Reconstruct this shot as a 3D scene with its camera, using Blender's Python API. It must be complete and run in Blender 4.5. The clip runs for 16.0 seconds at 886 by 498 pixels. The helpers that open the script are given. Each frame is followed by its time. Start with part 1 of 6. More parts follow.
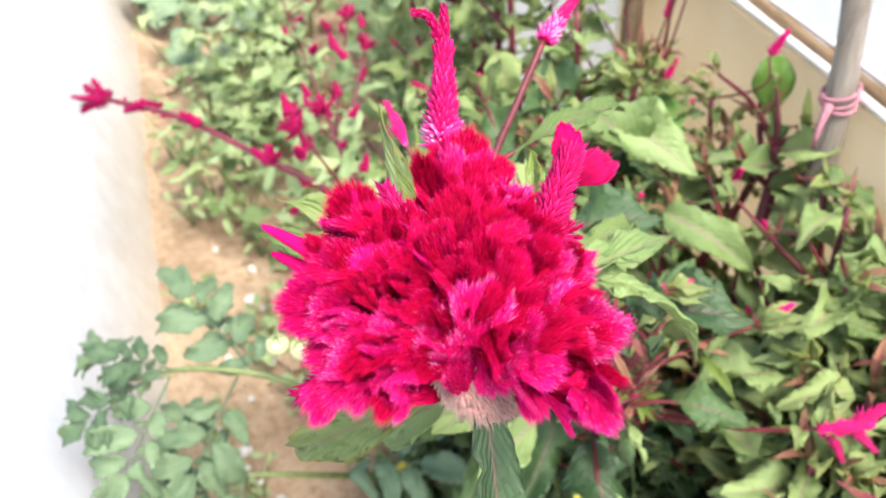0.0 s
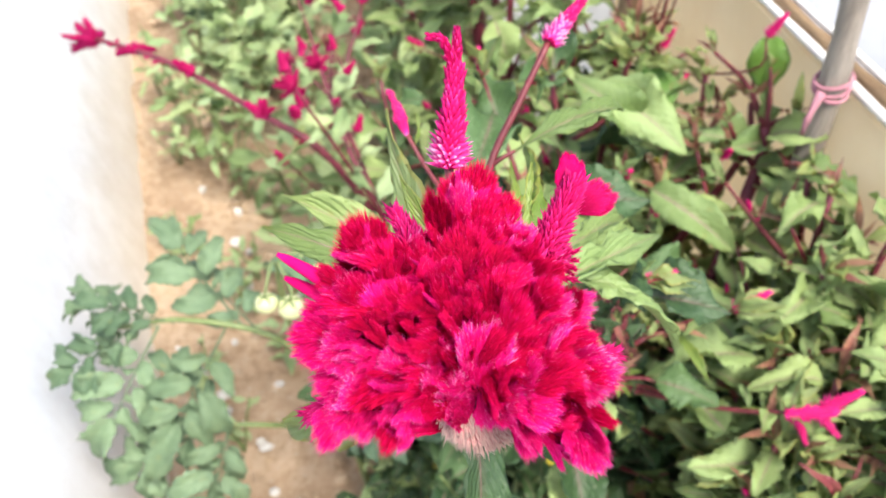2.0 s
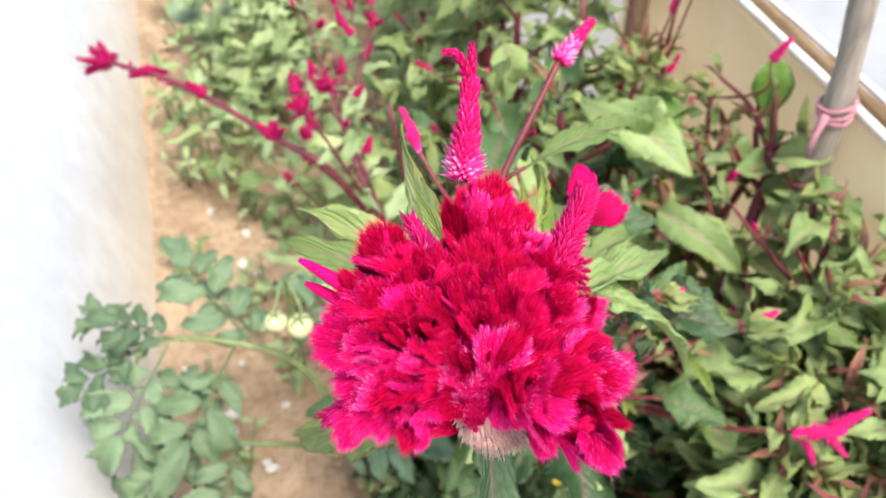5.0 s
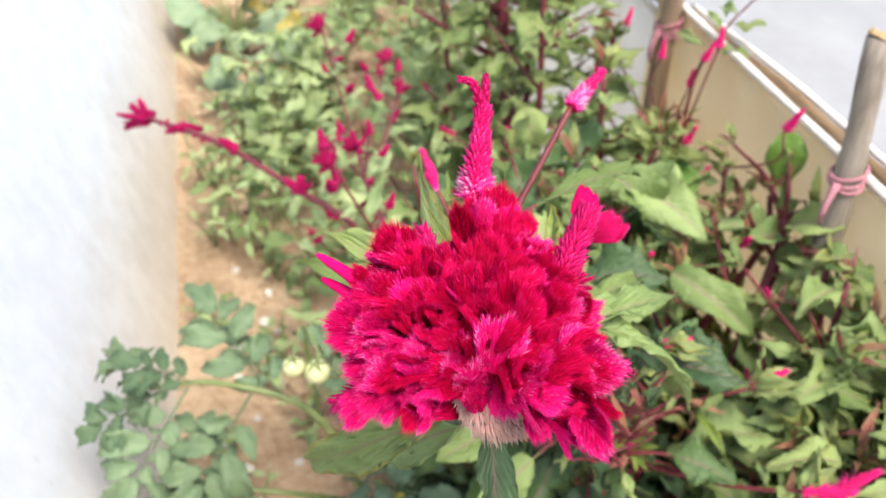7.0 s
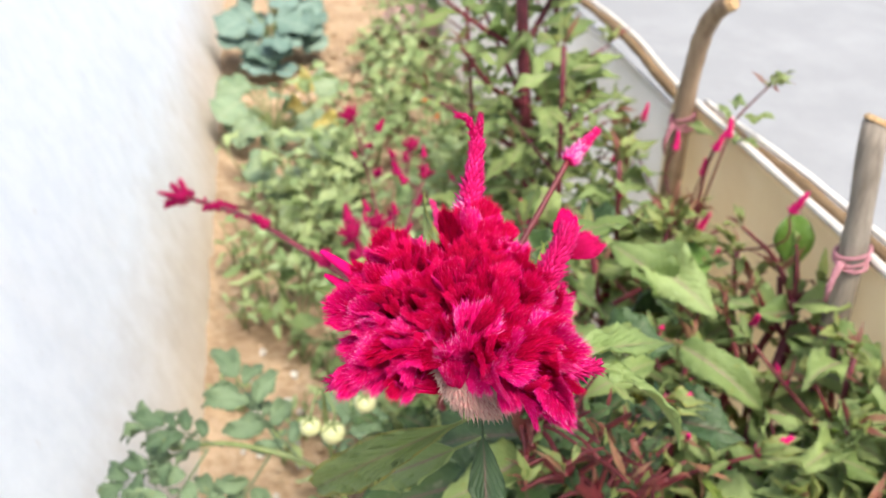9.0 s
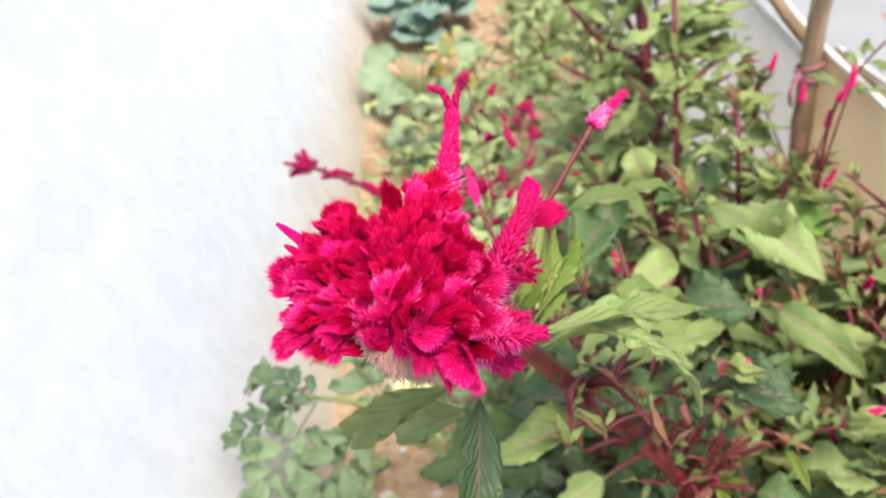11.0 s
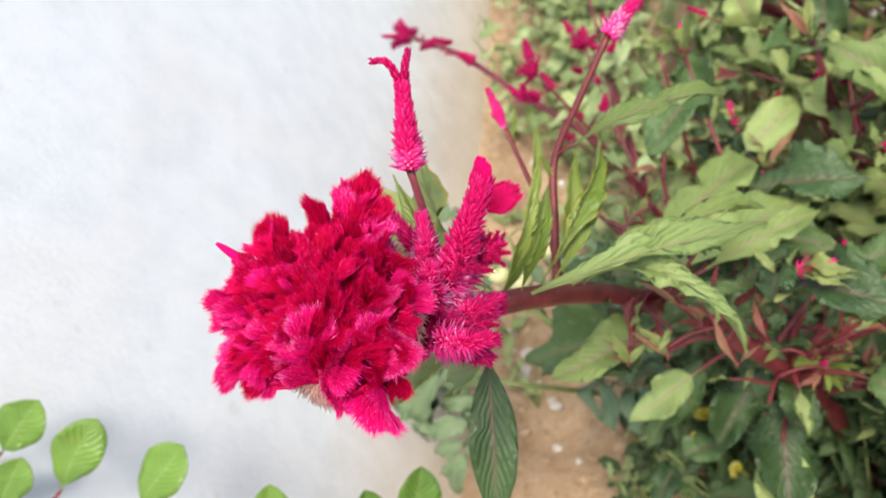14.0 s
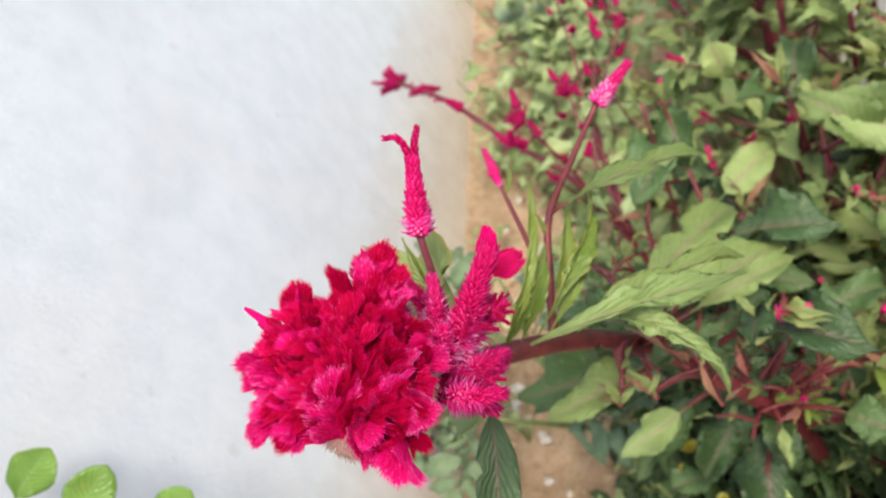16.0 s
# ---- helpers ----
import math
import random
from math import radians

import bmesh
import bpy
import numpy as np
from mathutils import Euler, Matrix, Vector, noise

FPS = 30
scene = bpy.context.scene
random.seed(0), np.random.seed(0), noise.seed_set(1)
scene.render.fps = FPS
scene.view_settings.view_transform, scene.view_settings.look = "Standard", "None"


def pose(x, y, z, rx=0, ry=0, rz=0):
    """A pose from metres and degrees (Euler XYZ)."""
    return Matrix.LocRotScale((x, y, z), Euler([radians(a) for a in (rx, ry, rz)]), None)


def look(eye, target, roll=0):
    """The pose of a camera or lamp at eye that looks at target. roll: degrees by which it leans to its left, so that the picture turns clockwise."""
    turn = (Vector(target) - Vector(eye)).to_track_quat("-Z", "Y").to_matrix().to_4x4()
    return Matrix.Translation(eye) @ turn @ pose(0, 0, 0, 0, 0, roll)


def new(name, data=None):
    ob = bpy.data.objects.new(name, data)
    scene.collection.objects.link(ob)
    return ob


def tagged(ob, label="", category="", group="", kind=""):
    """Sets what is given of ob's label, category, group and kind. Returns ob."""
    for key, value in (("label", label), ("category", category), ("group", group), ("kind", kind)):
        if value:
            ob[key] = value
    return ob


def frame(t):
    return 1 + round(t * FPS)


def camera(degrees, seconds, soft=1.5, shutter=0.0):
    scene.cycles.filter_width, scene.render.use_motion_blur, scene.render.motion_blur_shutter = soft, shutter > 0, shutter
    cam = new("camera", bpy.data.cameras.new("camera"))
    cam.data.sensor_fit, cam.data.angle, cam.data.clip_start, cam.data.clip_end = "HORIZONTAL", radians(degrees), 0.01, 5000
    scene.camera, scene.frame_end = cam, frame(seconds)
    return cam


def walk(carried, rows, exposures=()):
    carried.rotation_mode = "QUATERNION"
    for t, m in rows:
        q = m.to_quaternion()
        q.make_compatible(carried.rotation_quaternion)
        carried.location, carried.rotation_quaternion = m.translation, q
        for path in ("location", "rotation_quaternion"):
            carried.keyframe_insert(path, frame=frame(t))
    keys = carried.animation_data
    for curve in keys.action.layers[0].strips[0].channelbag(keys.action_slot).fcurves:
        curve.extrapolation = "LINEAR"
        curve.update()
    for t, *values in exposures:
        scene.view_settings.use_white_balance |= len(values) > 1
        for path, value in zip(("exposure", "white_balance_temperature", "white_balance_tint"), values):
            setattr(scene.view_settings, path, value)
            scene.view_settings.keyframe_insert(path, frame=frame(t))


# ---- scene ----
cam = camera(54.0, 16.0)
cam.data.dof.use_dof, cam.data.dof.focus_distance, cam.data.dof.aperture_fstop = True, 0.37, 12.5
PATH = [
    (0, (0.057, 0.144, 1.268), (0.429, 1.566, -0.089), -4.0),
    (0.5, (0.054, 0.153, 1.264), (0.436, 1.555, -0.111), -3.7),
    (1, (0.058, 0.164, 1.275), (0.433, 1.525, -0.141), -2.9),
    (1.5, (0.056, 0.162, 1.299), (0.432, 1.449, -0.185), -0.9),
    (2, (0.053, 0.162, 1.306), (0.434, 1.469, -0.159), -0.1),
    (2.5, (0.052, 0.162, 1.305), (0.441, 1.486, -0.142), 0.1),
    (3, (0.049, 0.164, 1.3), (0.441, 1.477, -0.156), 0.2),
    (3.5, (0.048, 0.163, 1.302), (0.433, 1.487, -0.146), -0.1),
    (4, (0.05, 0.167, 1.298), (0.439, 1.491, -0.15), 0.1),
    (4.2, (0.049, 0.164, 1.303), (0.439, 1.49, -0.143), 0.1),
    (6.5, (0.041, 0.126, 1.309), (0.4, 1.57, -0.026), -0.2),
    (7, (0.04, 0.11, 1.301), (0.406, 1.597, 0.014), 0.4),
    (7.5, (0.039, 0.095, 1.294), (0.428, 1.646, 0.093), 1.2),
    (8, (0.034, 0.061, 1.302), (0.412, 1.672, 0.18), 1.1),
    (8.5, (0.034, 0.048, 1.29), (0.394, 1.688, 0.203), 0.8),
    (8.7, (0.036, 0.045, 1.289), (0.386, 1.691, 0.207), 0.6),
    (10.8, (0.154, 0.012, 1.297), (0.107, 1.662, 0.167), -7.8),
    (11, (0.161, 0.013, 1.297), (0.065, 1.658, 0.163), -8.7),
    (11.5, (0.182, 0.014, 1.298), (-0.003, 1.652, 0.165), -10.2),
    (12, (0.219, 0.02, 1.297), (-0.065, 1.647, 0.169), -12.9),
    (12.5, (0.246, 0.028, 1.28), (-0.105, 1.655, 0.17), -12.4),
    (13, (0.263, 0.053, 1.299), (-0.164, 1.56, 0.056), -18.6),
    (13.5, (0.283, 0.078, 1.31), (-0.238, 1.515, 0.021), -23.5),
    (14, (0.29, 0.102, 1.32), (-0.289, 1.456, -0.033), -27.1),
    (14.5, (0.301, 0.116, 1.337), (-0.292, 1.47, -0.01), -29.0),
    (15, (0.307, 0.105, 1.364), (-0.276, 1.453, 0.007), -29.3),
    (15.5, (0.297, 0.099, 1.361), (-0.271, 1.457, 0.007), -28.2),
    (16, (0.291, 0.086, 1.365), (-0.236, 1.491, 0.042), -26.2),
]
walk(cam, [(t, look(eye, target, roll)) for t, eye, target, roll in PATH],
     [(0, 1.33, 6450, 10), (4, 1.22, 6500, 10), (7, 1.05, 6750, 10), (8.5, 0.92, 6850, 10), (11, 0.98, 6900, 10), (12.5, 0.90, 6900, 10), (14, 0.79, 7000, 10), (16, 0.67, 7000, 10)])

# ---- world, sun, exposure ----
SUN_UP, SUN_TURN = 62.0, 160.0
world = bpy.data.worlds.new("sky")
scene.world = world
world.use_nodes = True
wn, wl = world.node_tree.nodes, world.node_tree.links
sky = wn.new("ShaderNodeTexSky")
sky.sky_type, sky.sun_disc = "NISHITA", False
sky.sun_elevation, sky.sun_rotation = radians(SUN_UP), radians(SUN_TURN)
sky.air_density, sky.dust_density, sky.ozone_density = 1.0, 3.0, 1.0
wl.new(sky.outputs[0], wn["Background"].inputs["Color"])
wn["Background"].inputs["Strength"].default_value = 0.125
sun_data = bpy.data.lights.new("sun", "SUN")
sun_data.energy, sun_data.angle, sun_data.color = 2.4, radians(20), (1.0, 0.96, 0.9)
sun_ob = new("sun", sun_data)
sun_ob.rotation_euler = (radians(90 - SUN_UP), 0, radians(180 - SUN_TURN))


# ---- materials ----
def material(name, rough=0.6):
    m = bpy.data.materials.new(name)
    m.use_nodes = True
    b = m.node_tree.nodes["Principled BSDF"]
    b.inputs["Roughness"].default_value = rough
    return m, m.node_tree.nodes, m.node_tree.links, b


def node(nodes, kind, **values):
    n = nodes.new(kind)
    for key, value in values.items():
        n.inputs[key].default_value = value
    return n


def noise_tex(nodes, links, scale, detail=6.0, rough=0.6, vec=None):
    n = node(nodes, "ShaderNodeTexNoise", Scale=scale, Detail=detail, Roughness=rough)
    if vec is not None:
        links.new(vec, n.inputs["Vector"])
    return n


def ramp(nodes, links, src, stops):
    r = nodes.new("ShaderNodeValToRGB")
    r.color_ramp.elements[0].position, r.color_ramp.elements[0].color = stops[0][0], (*stops[0][1], 1)
    r.color_ramp.elements[1].position, r.color_ramp.elements[1].color = stops[-1][0], (*stops[-1][1], 1)
    for p, c in stops[1:-1]:
        r.color_ramp.elements.new(p).color = (*c, 1)
    links.new(src, r.inputs["Fac"])
    return r


def mix(nodes, links, fac, a, b, blend="MIX"):
    m = nodes.new("ShaderNodeMix")
    m.data_type, m.blend_type = "RGBA", blend
    for src, slot in ((fac, 0), (a, 6), (b, 7)):
        if isinstance(src, (int, float)):
            m.inputs[slot].default_value = src
        elif isinstance(src, tuple):
            m.inputs[slot].default_value = (*src, 1)
        else:
            links.new(src, m.inputs[slot])
    return m.outputs[2]


def maths(nodes, links, op, a, b=0.0, clamp=False):
    m = nodes.new("ShaderNodeMath")
    m.operation, m.use_clamp = op, clamp
    for src, slot in ((a, 0), (b, 1)):
        if isinstance(src, (int, float)):
            m.inputs[slot].default_value = src
        else:
            links.new(src, m.inputs[slot])
    return m.outputs[0]


def bump(nodes, links, b, height, strength, distance):
    n = node(nodes, "ShaderNodeBump", Strength=strength, Distance=distance)
    links.new(height, n.inputs["Height"])
    links.new(n.outputs[0], b.inputs["Normal"])


def place_coords(nodes):
    return nodes.new("ShaderNodeNewGeometry").outputs["Position"]


def leaf_material(name, dark, light, vein, vein_width, translucent, rough=0.45, blotch=0.25, dry=(0.35, 0.28, 0.05), dryness=0.0):
    """A leaf's blade: u runs across it and v along it."""
    m, N, L, b = material(name, rough)
    b.inputs["Specular IOR Level"].default_value = 0.58
    uv = N.new("ShaderNodeSeparateXYZ")
    L.new(N.new("ShaderNodeTexCoord").outputs["UV"], uv.inputs[0])
    info = N.new("ShaderNodeObjectInfo")
    pos = place_coords(N)
    big = noise_tex(N, L, 25.0, 4.0, 0.6, pos)
    fine = noise_tex(N, L, 240.0, 3.0, 0.7, pos)
    shade = maths(N, L, "ADD", maths(N, L, "MULTIPLY", big.outputs[0], 0.6), maths(N, L, "MULTIPLY", info.outputs["Random"], 0.55))
    col = ramp(N, L, maths(N, L, "SUBTRACT", shade, 0.08), [(0.2, dark), (0.62, light)]).outputs[0]
    cool = maths(N, L, "FRACT", maths(N, L, "MULTIPLY", info.outputs["Random"], 7.3))
    col = mix(N, L, cool, col, mix(N, L, 1.0, col, (0.92, 0.99, 1.1), "MULTIPLY"))
    across = maths(N, L, "ABSOLUTE", maths(N, L, "SUBTRACT", uv.outputs[0], 0.5))
    # side veins run slanting from the midrib
    warp = maths(N, L, "MULTIPLY", noise_tex(N, L, 60.0, 2.0, 0.5, pos).outputs[0], 0.9)
    slant = maths(N, L, "SUBTRACT", maths(N, L, "ADD", warp, maths(N, L, "MULTIPLY", uv.outputs[1], 10.0)), maths(N, L, "MULTIPLY", across, 7.0))
    saw = maths(N, L, "ABSOLUTE", maths(N, L, "SUBTRACT", maths(N, L, "FRACT", slant), 0.5))
    side = maths(N, L, "LESS_THAN", saw, 0.07)
    col = mix(N, L, maths(N, L, "MULTIPLY", side, 0.1), col, tuple(min(1, 1.7 * c) for c in light))
    spots = ramp(N, L, noise_tex(N, L, 70.0, 2.0, 0.5, pos).outputs[0], [(0.66, (0, 0, 0)), (0.74, (1, 1, 1))]).outputs[0]
    col = mix(N, L, maths(N, L, "MULTIPLY", spots, blotch), col, dry)
    if dryness:
        edge = maths(N, L, "MULTIPLY", maths(N, L, "GREATER_THAN", maths(N, L, "ADD", across, maths(N, L, "MULTIPLY", big.outputs[0], 0.25)), 0.55), dryness)
        col = mix(N, L, edge, col, dry)
    blush = ramp(N, L, maths(N, L, "ADD", across, maths(N, L, "MULTIPLY", fine.outputs[0], 0.08)), [(0.03, (1, 1, 1)), (0.17, (0, 0, 0))]).outputs[0]
    col = mix(N, L, maths(N, L, "MULTIPLY", blush, 0.17), col, vein)
    rib = maths(N, L, "LESS_THAN", across, maths(N, L, "MULTIPLY", maths(N, L, "SUBTRACT", 1.25, uv.outputs[1]), vein_width))
    col = mix(N, L, maths(N, L, "MULTIPLY", rib, 0.5), col, vein)
    L.new(col, b.inputs["Base Color"])
    relief = maths(N, L, "ADD", maths(N, L, "MULTIPLY", saw, 0.75), maths(N, L, "MULTIPLY", fine.outputs[0], 0.25))
    bump(N, L, b, maths(N, L, "ADD", relief, maths(N, L, "MULTIPLY", noise_tex(N, L, 130.0, 2.0, 0.5, pos).outputs[0], 1.2)), 0.6, 0.003)
    L.new(maths(N, L, "ADD", maths(N, L, "MULTIPLY", fine.outputs[0], 0.25), rough - 0.1), b.inputs["Roughness"])
    t = N.new("ShaderNodeBsdfTranslucent")
    L.new(mix(N, L, 0.5, col, light, "MIX"), t.inputs["Color"])
    s = node(N, "ShaderNodeMixShader", Fac=translucent)
    L.new(b.outputs[0], s.inputs[1]), L.new(t.outputs[0], s.inputs[2])
    L.new(s.outputs[0], N["Material Output"].inputs["Surface"])
    return m


def stem_material(name, dark, light, rough=0.5):
    m, N, L, b = material(name, rough)
    pos = place_coords(N)
    n = noise_tex(N, L, 60.0, 5.0, 0.65, pos)
    f = noise_tex(N, L, 500.0, 2.0, 0.5, pos)
    L.new(ramp(N, L, n.outputs[0], [(0.3, dark), (0.7, light)]).outputs[0], b.inputs["Base Color"])
    bump(N, L, b, f.outputs[0], 0.3, 0.001)
    return m


def petal_material(name, base, middle, tip, hair, sheen=0.4):
    """Velvety flower: v runs from the base of a lobe, bract or hair to its tip."""
    m, N, L, b = material(name, 0.6)
    b.inputs["Specular IOR Level"].default_value = 0.06
    uv = N.new("ShaderNodeSeparateXYZ")
    tc = N.new("ShaderNodeTexCoord")
    L.new(tc.outputs["UV"], uv.inputs[0])
    info = N.new("ShaderNodeObjectInfo")
    pos = place_coords(N)
    mp = N.new("ShaderNodeMapping")
    mp.inputs["Scale"].default_value = (70.0, 3.0, 1.0)
    L.new(tc.outputs["UV"], mp.inputs[0])
    streak = noise_tex(N, L, 1.0, 3.0, 0.6, mp.outputs[0])
    patch = noise_tex(N, L, 45.0, 3.0, 0.5, pos)
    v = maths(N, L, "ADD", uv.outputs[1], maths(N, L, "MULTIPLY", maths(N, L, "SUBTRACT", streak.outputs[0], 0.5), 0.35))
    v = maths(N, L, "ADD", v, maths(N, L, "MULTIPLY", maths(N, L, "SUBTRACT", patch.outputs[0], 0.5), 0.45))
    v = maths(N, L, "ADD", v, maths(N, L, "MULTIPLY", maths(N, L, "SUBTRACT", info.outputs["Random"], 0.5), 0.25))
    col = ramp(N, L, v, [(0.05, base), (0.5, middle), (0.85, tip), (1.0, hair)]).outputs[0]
    L.new(col, b.inputs["Base Color"])
    b.inputs["Sheen Weight"].default_value = sheen
    b.inputs["Sheen Roughness"].default_value = 0.4
    b.inputs["Sheen Tint"].default_value = (1.0, 0.35, 0.6, 1)
    bump(N, L, b, streak.outputs[0], 0.4, 0.001)
    t = N.new("ShaderNodeBsdfTranslucent")
    L.new(col, t.inputs["Color"])
    s = node(N, "ShaderNodeMixShader", Fac=0.22)
    L.new(b.outputs[0], s.inputs[1]), L.new(t.outputs[0], s.inputs[2])
    L.new(s.outputs[0], N["Material Output"].inputs["Surface"])
    return m


def plaster_material():
    """Whitewash over rough plaster, with splashed earth along its foot."""
    m, N, L, b = material("whitewashed_plaster", 0.85)
    pos = place_coords(N)
    sep = N.new("ShaderNodeSeparateXYZ")
    L.new(pos, sep.inputs[0])
    big = noise_tex(N, L, 3.0, 5.0, 0.6, pos)
    mid = noise_tex(N, L, 16.0, 6.0, 0.65, pos)
    fine = noise_tex(N, L, 130.0, 6.0, 0.7, pos)
    col = ramp(N, L, mid.outputs[0], [(0.3, (0.59, 0.645, 0.71)), (0.6, (0.665, 0.715, 0.775))]).outputs[0]
    stain = ramp(N, L, big.outputs[0], [(0.5, (0, 0, 0)), (0.72, (1, 1, 1))]).outputs[0]
    col = mix(N, L, maths(N, L, "MULTIPLY", stain, 0.35), col, (0.66, 0.66, 0.66))
    level = maths(N, L, "ADD", sep.outputs[2], maths(N, L, "MULTIPLY", maths(N, L, "SUBTRACT", big.outputs[0], 0.5), 0.22))
    level = maths(N, L, "ADD", level, maths(N, L, "MULTIPLY", maths(N, L, "SUBTRACT", mid.outputs[0], 0.5), 0.12))
    splash = ramp(N, L, level, [(0.02, (1, 1, 1)), (0.15, (0.62, 0.62, 0.62)), (0.34, (0, 0, 0))]).outputs[0]
    earth = mix(N, L, mid.outputs[0], (0.48, 0.375, 0.25), (0.68, 0.57, 0.42))
    col = mix(N, L, maths(N, L, "MULTIPLY", splash, 0.85), col, earth)
    flecks = ramp(N, L, noise_tex(N, L, 38.0, 2.0, 0.4, pos).outputs[0], [(0.7, (0, 0, 0)), (0.76, (1, 1, 1))]).outputs[0]
    col = mix(N, L, maths(N, L, "MULTIPLY", flecks, 0.3), col, (0.5, 0.49, 0.47))
    L.new(col, b.inputs["Base Color"])
    h = maths(N, L, "ADD", maths(N, L, "MULTIPLY", mid.outputs[0], 1.0), maths(N, L, "MULTIPLY", fine.outputs[0], 0.5))
    bump(N, L, b, h, 0.28, 0.006)
    return m


def soil_material():
    m, N, L, b = material("dry_soil", 0.95)
    pos = place_coords(N)
    big = noise_tex(N, L, 5.0, 5.0, 0.6, pos)
    mid = noise_tex(N, L, 45.0, 6.0, 0.7, pos)
    fine = noise_tex(N, L, 320.0, 4.0, 0.7, pos)
    col = ramp(N, L, mid.outputs[0], [(0.3, (0.40, 0.27, 0.155)), (0.5, (0.57, 0.415, 0.27)), (0.75, (0.68, 0.54, 0.385))]).outputs[0]
    damp = ramp(N, L, big.outputs[0], [(0.35, (0.75, 0.7, 0.66)), (0.65, (1.05, 1.05, 1.05))]).outputs[0]
    col = mix(N, L, 1.0, col, damp, "MULTIPLY")
    chips = ramp(N, L, noise_tex(N, L, 120.0, 1.0, 0.4, pos).outputs[0], [(0.72, (0, 0, 0)), (0.76, (1, 1, 1))]).outputs[0]
    col = mix(N, L, maths(N, L, "MULTIPLY", chips, 0.5), col, (0.6, 0.53, 0.43))
    L.new(col, b.inputs["Base Color"])
    h = maths(N, L, "ADD", mid.outputs[0], maths(N, L, "MULTIPLY", fine.outputs[0], 0.4))
    bump(N, L, b, h, 0.9, 0.012)
    return m


def mineral_material(name, dark, light, scale, rough=0.85, depth=0.004, thin=0.0):
    m, N, L, b = material(name, rough)
    pos = place_coords(N)
    info = N.new("ShaderNodeObjectInfo")
    n = noise_tex(N, L, scale, 6.0, 0.65, pos)
    f = noise_tex(N, L, scale * 9, 4.0, 0.7, pos)
    v = maths(N, L, "ADD", n.outputs[0], maths(N, L, "MULTIPLY", maths(N, L, "SUBTRACT", info.outputs["Random"], 0.5), 0.3))
    col = ramp(N, L, v, [(0.3, dark), (0.7, light)]).outputs[0]
    L.new(col, b.inputs["Base Color"])
    bump(N, L, b, f.outputs[0], 0.5, depth)
    if thin:
        t = N.new("ShaderNodeBsdfTranslucent")
        L.new(col, t.inputs["Color"])
        s = node(N, "ShaderNodeMixShader", Fac=thin)
        L.new(b.outputs[0], s.inputs[1]), L.new(t.outputs[0], s.inputs[2])
        L.new(s.outputs[0], N["Material Output"].inputs["Surface"])
    return m


def wood_material(name, dark, light, stretch=(60, 60, 4), rough=0.8):
    """Weathered wood, the grain along the thing's own z."""
    m, N, L, b = material(name, rough)
    tc = N.new("ShaderNodeTexCoord")
    mp = N.new("ShaderNodeMapping")
    mp.inputs["Scale"].default_value = stretch
    L.new(tc.outputs["Object"], mp.inputs[0])
    g = noise_tex(N, L, 1.5, 8.0, 0.7, mp.outputs[0])
    w = noise_tex(N, L, 14.0, 4.0, 0.6, tc.outputs["Object"])
    col = ramp(N, L, g.outputs[0], [(0.3, dark), (0.65, light)]).outputs[0]
    col = mix(N, L, maths(N, L, "MULTIPLY", w.outputs[0], 0.5), col, tuple(0.75 * c for c in light), "MULTIPLY")
    L.new(col, b.inputs["Base Color"])
    bump(N, L, b, g.outputs[0], 0.7, 0.003)
    return m


PLASTER = plaster_material()
SOIL = soil_material()
CLOD = mineral_material("soil_clods", (0.40, 0.28, 0.17), (0.62, 0.48, 0.34), 50.0)
PEBBLE = mineral_material("pale_pebble", (0.5, 0.46, 0.4), (0.75, 0.72, 0.66), 80.0, 0.6)
ROAD = mineral_material("pale_concrete", (0.30, 0.31, 0.32), (0.38, 0.39, 0.40), 3.0, 0.85, 0.003)
PINK_STONE = mineral_material("pink_stone", (0.42, 0.25, 0.24), (0.55, 0.36, 0.34), 9.0, 0.8)
BOARD = mineral_material("sheet_board", (0.84, 0.71, 0.5), (0.92, 0.82, 0.63), 6.0, 0.8, 0.002, 0.7)
WHITE_BOARD = mineral_material("white_board", (0.84, 0.81, 0.75), (0.92, 0.90, 0.86), 6.0, 0.8, 0.002, 0.75)
# Pale tone that puts sunlight on the fence's top edges into colour.
LIT_TOP_EDGE = mineral_material("lit_top_edge", (0.66, 0.62, 0.55), (0.78, 0.75, 0.7), 20.0, 0.8, 0.002)
RAIL = wood_material("split_bamboo", (0.12, 0.07, 0.035), (0.42, 0.29, 0.16), (70, 3, 70))
GREY_WOOD = wood_material("weathered_wood", (0.16, 0.13, 0.1), (0.42, 0.37, 0.31))
CUT_WOOD = wood_material("cut_wood", (0.42, 0.26, 0.12), (0.62, 0.44, 0.24), (30, 30, 30))
BARK = wood_material("pale_bark", (0.2, 0.13, 0.08), (0.46, 0.34, 0.23), (40, 40, 6))
PINK_CORD = mineral_material("faded_pink_cord", (0.36, 0.13, 0.17), (0.55, 0.25, 0.29), 90.0, 0.9)
LEAF = leaf_material("celosia_leaf", (0.17, 0.255, 0.07), (0.385, 0.485, 0.17), (0.42, 0.20, 0.24), 0.028, 0.36, 0.55)
LEAF_YOUNG = leaf_material("young_leaf", (0.27, 0.35, 0.1), (0.43, 0.51, 0.19), (0.4, 0.24, 0.16), 0.024, 0.42, 0.4, 0.4, (0.45, 0.36, 0.06), 0.5)
LONG_LEAF = leaf_material("long_leaf", (0.15, 0.225, 0.06), (0.29, 0.385, 0.12), (0.40, 0.22, 0.2), 0.024, 0.28, 0.5)
